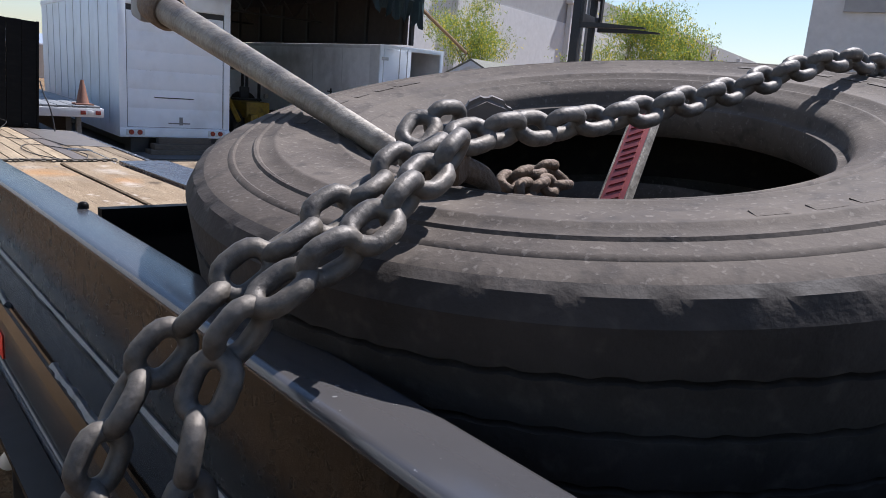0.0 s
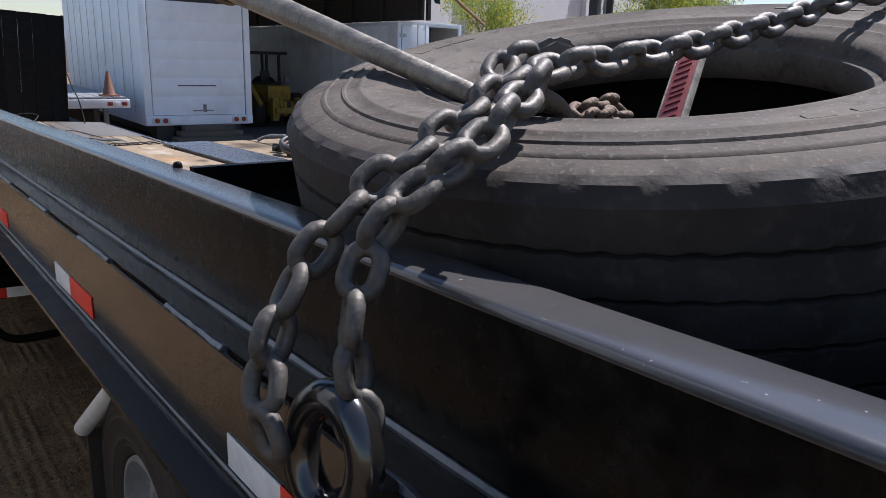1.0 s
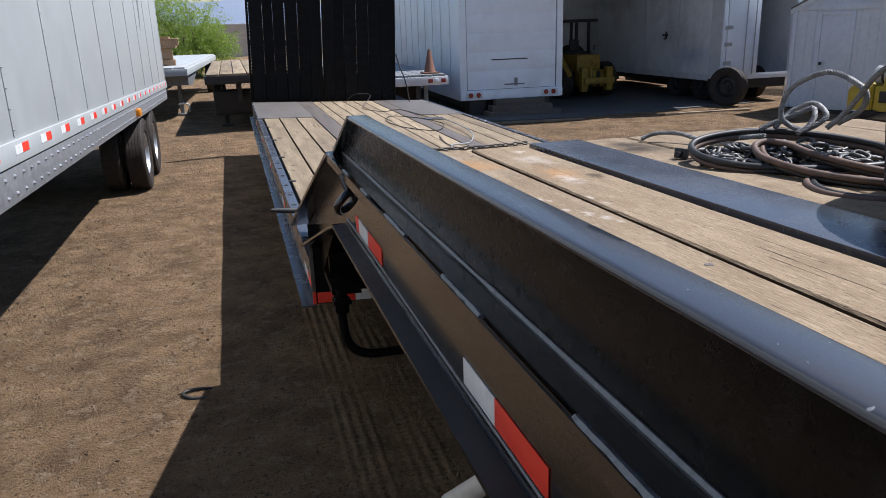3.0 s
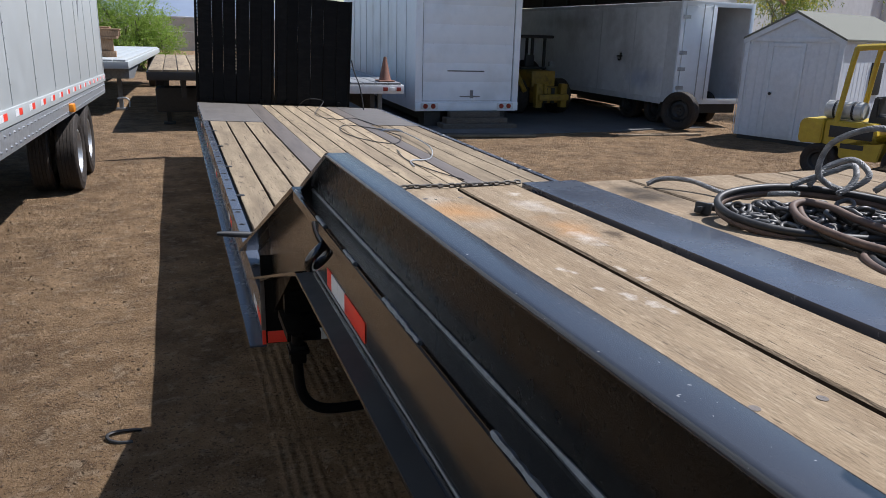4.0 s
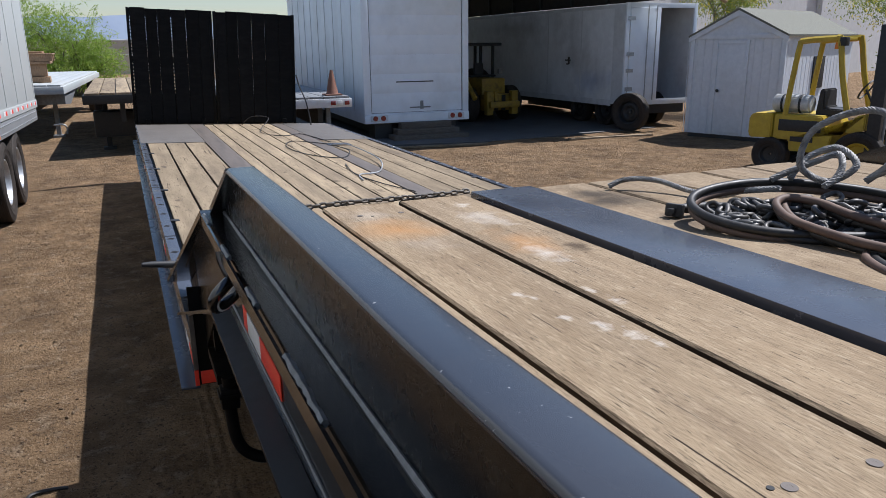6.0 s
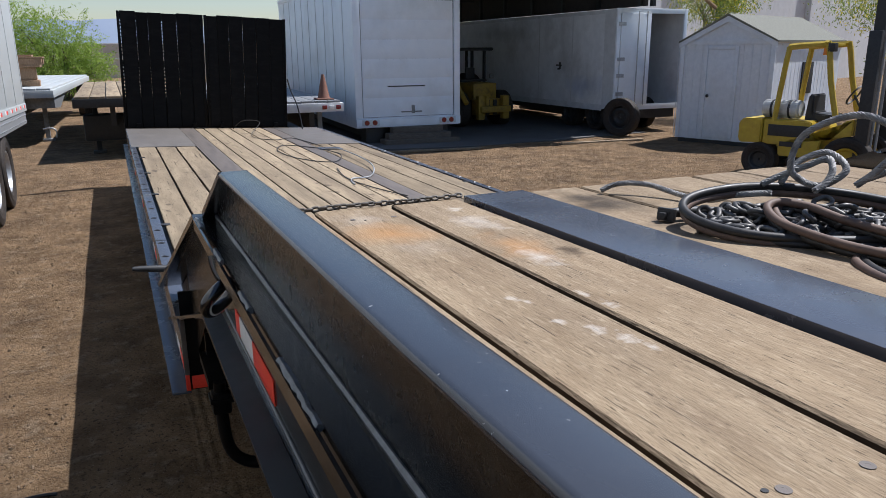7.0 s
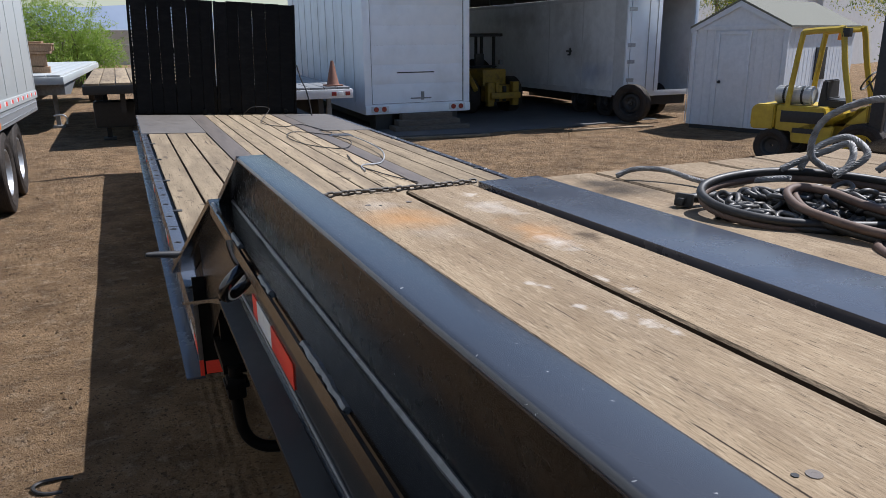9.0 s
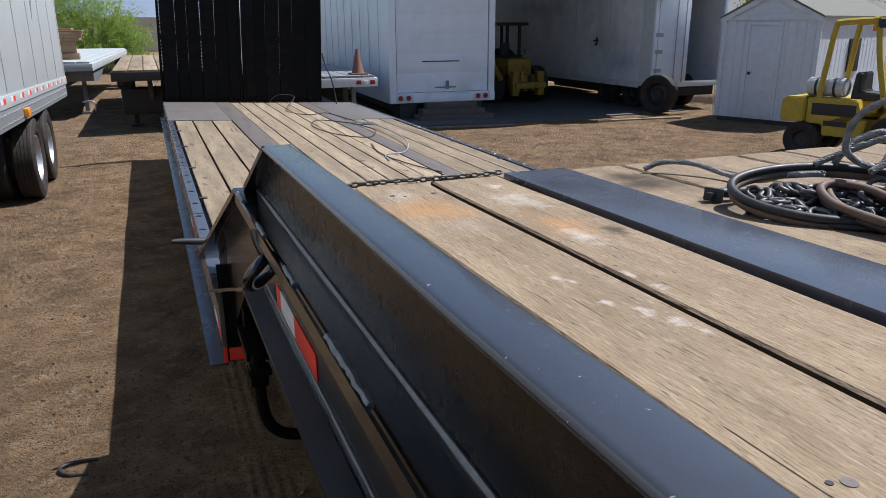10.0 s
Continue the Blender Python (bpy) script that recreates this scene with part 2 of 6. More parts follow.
# white tinted blue: sky light on shaded faces put into the paint's colour
M_WHITE = material("white_trailer_skin", (0.77, 0.82, 0.87), (0.83, 0.87, 0.91), 0.35, 0.5, scale=3, stain=(0.5, 0.5, 0.48), stain_amount=0.35, stain_scale=0.9)
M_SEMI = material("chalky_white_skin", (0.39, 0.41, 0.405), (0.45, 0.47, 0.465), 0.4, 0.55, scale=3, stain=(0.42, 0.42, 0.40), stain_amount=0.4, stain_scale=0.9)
M_WHITEOLD = material("old_white_skin", (0.56, 0.575, 0.59), (0.68, 0.695, 0.71), 0.45, 0.65, scale=4, stain=(0.36, 0.35, 0.33), stain_amount=0.45, stain_scale=0.9)
M_GALV = material("galvanised_rail", (0.36, 0.37, 0.38), (0.52, 0.53, 0.54), 0.38, 0.55, metal=0.7, scale=18)
M_SHED = material("shed_white_paint", (0.60, 0.635, 0.68), (0.70, 0.73, 0.77), 0.6, 0.75, scale=10, stain=(0.5, 0.49, 0.47), stain_amount=0.3, stain_scale=1.5)
M_SHINGLE = material("grey_shingle", (0.115, 0.115, 0.092), (0.20, 0.20, 0.165), 0.9, 0.95, scale=40, bump=0.5, bump_scale=60)
M_YELLOW = material("forklift_yellow", (0.41, 0.285, 0.018), (0.50, 0.36, 0.03), 0.38, 0.55, scale=12, stain=(0.3, 0.2, 0.05), stain_amount=0.4, stain_scale=4)
M_OLDYELLOW = material("old_yellow_paint", (0.27, 0.165, 0.015), (0.36, 0.23, 0.025), 0.5, 0.7, scale=10, stain=(0.05, 0.036, 0.02), stain_amount=0.85, stain_scale=3.5)
M_DARK = material("dark_metal", (0.012, 0.012, 0.013), (0.03, 0.03, 0.03), 0.45, 0.65, scale=20)
M_GREY = material("grey_metal", (0.16, 0.165, 0.17), (0.26, 0.265, 0.27), 0.45, 0.65, metal=0.3, scale=16)
M_ORANGE = material("orange_plastic", (0.75, 0.22, 0.01), (0.85, 0.30, 0.02), 0.3, 0.4, scale=20)
M_CONE = material("cone_orange", (0.16, 0.072, 0.045), (0.22, 0.10, 0.064), 0.6, 0.75, scale=16)
M_LAMPRED = material("red_lamp_lens", (0.17, 0.008, 0.010), (0.26, 0.012, 0.016), 0.15, 0.25, scale=40, coat=0.5)
M_HOSE = material("black_hose", (0.012, 0.011, 0.010), (0.035, 0.031, 0.027), 0.4, 0.6, scale=30)
M_HOSEPINK = material("faded_brown_hose", (0.085, 0.05, 0.035), (0.16, 0.105, 0.075), 0.55, 0.75, scale=20)
M_ROPE = material("wire_rope", (0.13, 0.127, 0.122), (0.30, 0.295, 0.285), 0.5, 0.7, metal=0.35, scale=40, bump=0.3, bump_scale=150)
M_WOOD = material("brown_timber", (0.22, 0.13, 0.07), (0.38, 0.25, 0.15), 0.75, 0.9, scale=12, stretch=(6, 6, 1), bump=0.3, bump_scale=30)
M_CONCRETE = material("tilt_up_concrete", (0.56, 0.56, 0.56), (0.64, 0.64, 0.64), 0.85, 0.95, scale=3, stain=(0.5, 0.5, 0.49), stain_amount=0.3, stain_scale=0.2)
M_CONCRETEDARK = material("grey_painted_concrete", (0.33, 0.33, 0.33), (0.38, 0.38, 0.38), 0.85, 0.95, scale=3)
M_TARP = material("dark_tarp", (0.015, 0.035, 0.04), (0.03, 0.055, 0.06), 0.45, 0.6, scale=8, bump=0.6, bump_scale=8)
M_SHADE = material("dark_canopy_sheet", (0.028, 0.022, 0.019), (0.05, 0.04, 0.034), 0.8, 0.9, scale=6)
M_BARK = material("bark", (0.10, 0.085, 0.06), (0.2, 0.17, 0.12), 0.9, 0.95, scale=14, bump=0.5, bump_scale=30)
M_TANK = material("propane_tank_white", (0.5, 0.5, 0.48), (0.62, 0.62, 0.6), 0.35, 0.5, scale=14, stain=(0.3, 0.27, 0.22), stain_amount=0.5, stain_scale=6)
M_CHROME = material("chrome", (0.6, 0.6, 0.6), (0.75, 0.75, 0.75), 0.12, 0.25, metal=1.0, scale=20)


def leaf_material(name, c1, c2):
    m = bpy.data.materials.new(name)
    m.use_nodes = True
    n, l = m.node_tree.nodes, m.node_tree.links
    b = n["Principled BSDF"]
    geo = n.new("ShaderNodeNewGeometry")
    ramp = n.new("ShaderNodeValToRGB")
    ramp.color_ramp.elements[0].color, ramp.color_ramp.elements[1].color = (*c1, 1), (*c2, 1)
    l.new(geo.outputs["Random Per Island"], ramp.inputs[0])
    l.new(ramp.outputs[0], b.inputs["Base Color"])
    b.inputs["Roughness"].default_value = 0.6
    tr = n.new("ShaderNodeBsdfTranslucent")
    l.new(ramp.outputs[0], tr.inputs[0])
    mx = n.new("ShaderNodeMixShader")
    mx.inputs[0].default_value = 0.55
    l.new(b.outputs[0], mx.inputs[1])
    l.new(tr.outputs[0], mx.inputs[2])
    l.new(mx.outputs[0], n["Material Output"].inputs[0])
    return m


M_LEAF = leaf_material("palo_verde_leaf", (0.11, 0.17, 0.03), (0.30, 0.36, 0.075))
M_FLOWER = leaf_material("yellow_blossom", (0.5, 0.42, 0.03), (0.7, 0.6, 0.06))
M_LEAFDARK = leaf_material("mesquite_leaf", (0.17, 0.28, 0.04), (0.38, 0.48, 0.10))


# ---- mesh helpers ----
def thing(name, label, category, at=None, group="", kind=""):
    ob = new(name)
    ob.empty_display_size = 0.1
    if at is not None:
        ob.matrix_world = at
    return tagged(ob, label, category, group, kind)


def mesh_of(name, bm, mat, smooth=True, angle=38):
    me = bpy.data.meshes.new(name)
    bm.normal_update()
    bm.to_mesh(me)
    bm.free()
    me.materials.append(mat)
    if smooth:
        me.polygons.foreach_set("use_smooth", [True] * len(me.polygons))
        me.set_sharp_from_angle(angle=radians(angle))
    return me


def part(name, bm, mat, parent=None, label="", smooth=True, angle=38, kind=""):
    ob = new(name, mesh_of(name, bm, mat, smooth, angle))
    ob.parent = parent
    return tagged(ob, label, kind=kind)


def box(bm, a, b, bevel=0.0, m=None):
    r = bmesh.ops.create_cube(bm, size=1.0)
    vs = r["verts"]
    for v in vs:
        for k in range(3):
            v.co[k] = a[k] + (b[k] - a[k]) * (v.co[k] + 0.5)
    if bevel:
        es = {e for v in vs for e in v.link_edges}
        r = bmesh.ops.bevel(bm, geom=list(es), offset=bevel, segments=2, affect="EDGES", profile=0.6)
        vs = list({v for f in r["faces"] for v in f.verts} | {v for v in vs if v.is_valid})
    if m is not None:
        bmesh.ops.transform(bm, matrix=m, verts=vs)
    return bm


def boxes(*list_of, bevel=0.0):
    bm = bmesh.new()
    for a, b in list_of:
        box(bm, a, b, bevel)
    return bm


def prism(bm, pts, axis, lo, hi):
    """A polygon, given in the two other axes in order, extruded along axis from lo to hi."""
    k = "xyz".index(axis)
    def place(p, d):
        c = list(p)
        c.insert(k, d)
        return c
    a = [bm.verts.new(place(p, lo)) for p in pts]
    b = [bm.verts.new(place(p, hi)) for p in pts]
    fs = [bm.faces.new(a), bm.faces.new(list(reversed(b)))]
    for i in range(len(pts)):
        j = (i + 1) % len(pts)
        fs.append(bm.faces.new((a[j], a[i], b[i], b[j])))
    bmesh.ops.recalc_face_normals(bm, faces=fs)
    return bm


def cyl(bm, p0, p1, r0, r1=None, n=16):
    p0, p1 = Vector(p0), Vector(p1)
    d = p1 - p0
    m = Matrix.Translation((p0 + p1) / 2) @ d.to_track_quat("Z", "Y").to_matrix().to_4x4()
    bmesh.ops.create_cone(bm, cap_ends=True, segments=n, radius1=r0, radius2=r0 if r1 is None else r1, depth=d.length, matrix=m)
    return bm


def tube(bm, pts, r, n=8, closed=False, twist=0.0):
    """A round bar swept along points; r is one radius or one per point."""
    pts = [Vector(p) for p in pts]
    c = len(pts)
    rings = []
    up = None
    for i, p in enumerate(pts):
        a = pts[(i - 1) % c] if closed or i else p
        b = pts[(i + 1) % c] if closed or i < c - 1 else p
        t = (b - a).normalized()
        if up is None:
            up = t.orthogonal().normalized()
        up = (up - t * up.dot(t)).normalized()
        side = t.cross(up)
        rad = r[i] if isinstance(r, (list, tuple)) else r
        rings.append([bm.verts.new(p + (up * math.cos(q) + side * math.sin(q)) * rad) for q in (2 * math.pi * k / n for k in range(n))])
    for i in range(c if closed else c - 1):
        a, b = rings[i], rings[(i + 1) % c]
        shift = 0
        if closed and i == c - 1:
            shift = min(range(n), key=lambda s: (a[0].co - b[s].co).length)
        for k in range(n):
            bm.faces.new((a[k], a[(k + 1) % n], b[(k + 1 + shift) % n], b[(k + shift) % n]))
    if not closed:
        bm.faces.new(list(reversed(rings[0])))
        bm.faces.new(rings[-1])
    bmesh.ops.recalc_face_normals(bm, faces=bm.faces[:])
    return bm


def smooth_path(pts, steps=8, closed=False):
    """Catmull-Rom through the points."""
    pts = [Vector(p) for p in pts]
    c = len(pts)
    out = []
    for i in range(c if closed else c - 1):
        p = [pts[(i + k) % c] if closed else pts[min(max(i + k, 0), c - 1)] for k in (-1, 0, 1, 2)]
        for s in range(steps):
            t = s / steps
            out.append(0.5 * (2 * p[1] + (p[2] - p[0]) * t + (2 * p[0] - 5 * p[1] + 4 * p[2] - p[3]) * t * t + (3 * p[1] - p[0] - 3 * p[2] + p[3]) * t ** 3))
    if not closed:
        out.append(pts[-1])
    return out


def lathe(bm, profile, n=48, closed=True):
    """Turns (radius, height) points about z."""
    rings = [[bm.verts.new((r * math.cos(q), r * math.sin(q), z)) for q in (2 * math.pi * k / n for k in range(n))] for r, z in profile]
    c = len(profile)
    for i in range(c if closed else c - 1):
        a, b = rings[i], rings[(i + 1) % c]
        for k in range(n):
            bm.faces.new((a[k], a[(k + 1) % n], b[(k + 1) % n], b[k]))
    bmesh.ops.recalc_face_normals(bm, faces=bm.faces[:])
    return bm


# ---- ground, hills ----
def ground_material():
    m = material("packed_dirt", (0.170, 0.106, 0.056), (0.350, 0.232, 0.130), 0.9, 1.0, scale=2.6, stain=(0.085, 0.054, 0.032), stain_amount=0.7, stain_scale=1.1, spec=0.12, detail=14)
    n, l = m.node_tree.nodes, m.node_tree.links
    b = n["Principled BSDF"]
    co = n.new("ShaderNodeTexCoord")
    noises = []
    for sc, dt in ((6.0, 14.0), (38.0, 10.0), (150.0, 4.0)):
        t = n.new("ShaderNodeTexNoise")
        t.inputs["Scale"].default_value, t.inputs["Detail"].default_value, t.inputs["Roughness"].default_value = sc, dt, 0.7
        l.new(co.outputs["Object"], t.inputs["Vector"])
        noises.append(t)
    pr = None
    for t, w in zip(noises, (1.0, 0.8, 0.3)):
        s = n.new("ShaderNodeMath")
        s.operation = "MULTIPLY_ADD"
        s.inputs[1].default_value = w
        l.new(t.outputs[0], s.inputs[0])
        if pr is None:
            s.inputs[2].default_value = 0.0
        else:
            l.new(pr, s.inputs[2])
        pr = s.outputs[0]
    bp = n.new("ShaderNodeBump")
    bp.inputs["Strength"].default_value, bp.inputs["Distance"].default_value = 1.0, 0.075
    l.new(pr, bp.inputs["Height"])
    l.new(bp.outputs[0], b.inputs["Normal"])
    # pale and dark grains
    src = b.inputs["Base Color"].links[0].from_socket
    for sc, lo, hi, tone, am in ((4.5, 0.54, 0.66, (0.10, 0.066, 0.040), 0.5), (9.0, 0.55, 0.68, (0.40, 0.30, 0.20), 0.55), (23.0, 0.60, 0.68, (0.085, 0.057, 0.036), 0.65), (60.0, 0.59, 0.66, (0.06, 0.04, 0.026), 0.8), (130.0, 0.615, 0.66, (0.42, 0.335, 0.24), 0.6), (210.0, 0.60, 0.66, (0.05, 0.035, 0.024), 0.6)):
        t = n.new("ShaderNodeTexNoise")
        t.inputs["Scale"].default_value, t.inputs["Detail"].default_value = sc, 3.0
        l.new(co.outputs["Object"], t.inputs["Vector"])
        r = n.new("ShaderNodeMapRange")
        r.inputs["From Min"].default_value, r.inputs["From Max"].default_value, r.inputs["To Max"].default_value = lo, hi, am
        l.new(t.outputs[0], r.inputs[0])
        mx = n.new("ShaderNodeMix")
        mx.data_type = "RGBA"
        l.new(r.outputs[0], mx.inputs["Factor"])
        l.new(src, mx.inputs[6])
        mx.inputs[7].default_value = (*tone, 1)
        src = mx.outputs[2]
    # tread prints: ribbed lanes pressed into the dirt
    sep = n.new("ShaderNodeSeparateXYZ")
    wob = n.new("ShaderNodeTexNoise")
    wob.inputs["Scale"].default_value = 0.8
    l.new(co.outputs["Object"], wob.inputs["Vector"])
    l.new(co.outputs["Object"], sep.inputs[0])
    wx = n.new("ShaderNodeMath")
    wx.operation = "MULTIPLY_ADD"
    wx.inputs[1].default_value = 0.07
    l.new(wob.outputs[0], wx.inputs[0])
    l.new(sep.outputs[0], wx.inputs[2])
    lanes = None
    for c in (0.165, 0.475, 0.97):
        d = n.new("ShaderNodeMath")
        d.operation = "SUBTRACT"
        d.inputs[1].default_value = c
        l.new(wx.outputs[0], d.inputs[0])
        ab = n.new("ShaderNodeMath")
        ab.operation = "ABSOLUTE"
        l.new(d.outputs[0], ab.inputs[0])
        r = n.new("ShaderNodeMapRange")
        r.inputs["From Min"].default_value, r.inputs["From Max"].default_value = 0.13, 0.09
        l.new(ab.outputs[0], r.inputs[0])
        if lanes is None:
            lanes = r.outputs[0]
        else:
            mx = n.new("ShaderNodeMath")
            mx.operation = "MAXIMUM"
            l.new(lanes, mx.inputs[0])
            l.new(r.outputs[0], mx.inputs[1])
            lanes = mx.outputs[0]
    rib = n.new("ShaderNodeTexWave")
    rib.wave_type, rib.bands_direction = "BANDS", "X"
    rib.inputs["Scale"].default_value, rib.inputs["Distortion"].default_value, rib.inputs["Detail"].default_value, rib.inputs["Detail Scale"].default_value = 5.2, 0.9, 3.0, 4.0
    l.new(co.outputs["Object"], rib.inputs["Vector"])
    lug = n.new("ShaderNodeTexWave")
    lug.wave_type, lug.bands_direction = "BANDS", "Y"
    lug.inputs["Scale"].default_value, lug.inputs["Distortion"].default_value = 7.0, 3.0
    l.new(co.outputs["Object"], lug.inputs["Vector"])
    both = n.new("ShaderNodeMath")
    both.operation = "MULTIPLY_ADD"
    both.inputs[1].default_value = 0.35
    l.new(lug.outputs["Fac"], both.inputs[0])
    l.new(rib.outputs["Fac"], both.inputs[2])
    age = n.new("ShaderNodeTexNoise")
    age.inputs["Scale"].default_value, age.inputs["Detail"].default_value = 1.1, 3.0
    l.new(co.outputs["Object"], age.inputs["Vector"])
    fresh = n.new("ShaderNodeMapRange")
    fresh.inputs["From Min"].default_value, fresh.inputs["From Max"].default_value = 0.40, 0.58
    l.new(age.outputs[0], fresh.inputs[0])
    on = n.new("ShaderNodeMath")
    on.operation = "MULTIPLY"
    l.new(lanes, on.inputs[0])
    l.new(fresh.outputs[0], on.inputs[1])
    press = n.new("ShaderNodeMath")
    press.operation = "MULTIPLY"
    l.new(both.outputs[0], press.inputs[0])
    l.new(on.outputs[0], press.inputs[1])
    hsum = n.new("ShaderNodeMath")
    hsum.operation = "MULTIPLY_ADD"
    hsum.inputs[1].default_value = 0.65
    l.new(press.outputs[0], hsum.inputs[0])
    l.new(pr, hsum.inputs[2])
    l.new(hsum.outputs[0], bp.inputs["Height"])
    am = n.new("ShaderNodeMath")
    am.operation = "MULTIPLY"
    am.inputs[1].default_value = 0.34
    l.new(press.outputs[0], am.inputs[0])
    mx = n.new("ShaderNodeMix")
    mx.data_type = "RGBA"
    l.new(am.outputs[0], mx.inputs["Factor"])
    l.new(src, mx.inputs[6])
    mx.inputs[7].default_value = (0.36, 0.25, 0.15, 1)
    l.new(mx.outputs[2], b.inputs["Base Color"])
    return m


M_DIRT = ground_material()


def make_ground():
    """One sheet: fine and uneven by the trailers, coarse out to the horizon."""
    xs = sorted({*np.arange(-8, 16.01, 0.16).round(3), *(-400, -120, -50, -25, -14), *(20, 28, 40, 70, 150, 400)})
    ys = sorted({*np.arange(-6, 24.01, 0.16).round(3), *(-300, -80, -30, -14), *(30, 40, 60, 110, 220, 500)})
    bm = bmesh.new()
    grid = []
    for y in ys:
        row = []
        for x in xs:
            z = 0.0
            if -9 < x < 17 and -7 < y < 25:
                z = 0.022 * noise.noise((x * 0.7, y * 0.7, 0)) + 0.012 * noise.noise((x * 2.3, y * 2.3, 4))
                rut = math.exp(-((x - 0.13) / 0.16) ** 2) + math.exp(-((x - 0.42 + 0.02 * math.sin(y)) / 0.12) ** 2) + math.exp(-((x - 0.95) / 0.13) ** 2) + 0.8 * math.exp(-((x + 2.3) / 0.2) ** 2)
                z -= 0.012 * rut * (1 + 0.6 * math.sin(y * 40.0))
            row.append(bm.verts.new((x, y, z)))
        grid.append(row)
    for j in range(len(ys) - 1):
        for i in range(len(xs) - 1):
            bm.faces.new((grid[j][i], grid[j][i + 1], grid[j + 1][i + 1], grid[j + 1][i]))
    ob = part("ground", bm, M_DIRT, None, "packed brown dirt yard with tyre tracks and small stones", kind="structure")
    tagged(ob, category="ground")
    rnd = random.Random(4)
    bm = bmesh.new()
    ico = bmesh.new()
    bmesh.ops.create_icosphere(ico, subdivisions=1, radius=1.0)
    ico_points = [v.co.copy() for v in ico.verts]
    ico_faces = [[v.index for v in f.verts] for f in ico.faces]
    ico.free()
    for k in range(9000):
        x, y = rnd.uniform(-2.6, 3.2), rnd.uniform(-0.5, 12.0)
        if k > 6500:
            x, y = rnd.uniform(3, 11), rnd.uniform(2, 13)
        s = rnd.choice((0.004, 0.005, 0.006, 0.007, 0.008, 0.010, 0.013)) * rnd.uniform(0.8, 1.3)
        z = 0.022 * noise.noise((x * 0.7, y * 0.7, 0)) + 0.012 * noise.noise((x * 2.3, y * 2.3, 4))
        m = pose(x, y, z + s * 0.25, rnd.uniform(0, 360), rnd.uniform(0, 360), rnd.uniform(0, 360)) @ Matrix.Diagonal((s, s * rnd.uniform(0.6, 1), s * rnd.uniform(0.3, 0.6), 1))
        vs = [bm.verts.new(m @ p) for p in ico_points]
        for f in ico_faces:
            bm.faces.new([vs[q] for q in f])
    st = part("stones", bm, material("stone", (0.095, 0.063, 0.038), (0.22, 0.155, 0.098), 0.9, 1.0, scale=30), None, "small brown stones scattered on the dirt", smooth=False, kind="stuff")
    tagged(st, category="stones")


make_ground()

# ---- the flatbed trailer with a raised neck ----
DECK, NECK, FLANGE, LEDGE, LOW = 0.94, 1.665, 1.892, 1.725, 1.45
BACK = -3.35
trailer = thing("flatbed_trailer", "long black gooseneck flatbed trailer with weathered plank deck and raised ramps", "trailer")


def sweep_section(bm, rings):
    """Joins cross-sections, each a list of points, into a closed solid."""
    vs = [[bm.verts.new(p) for p in r] for r in rings]
    n = len(vs[0])
    for a, b in zip(vs, vs[1:]):
        for k in range(n):
            bm.faces.new((a[k], a[(k + 1) % n], b[(k + 1) % n], b[k]))
    bm.faces.new(list(reversed(vs[0])))
    bm.faces.new(vs[-1])
    bmesh.ops.recalc_face_normals(bm, faces=bm.faces[:])
    return bm


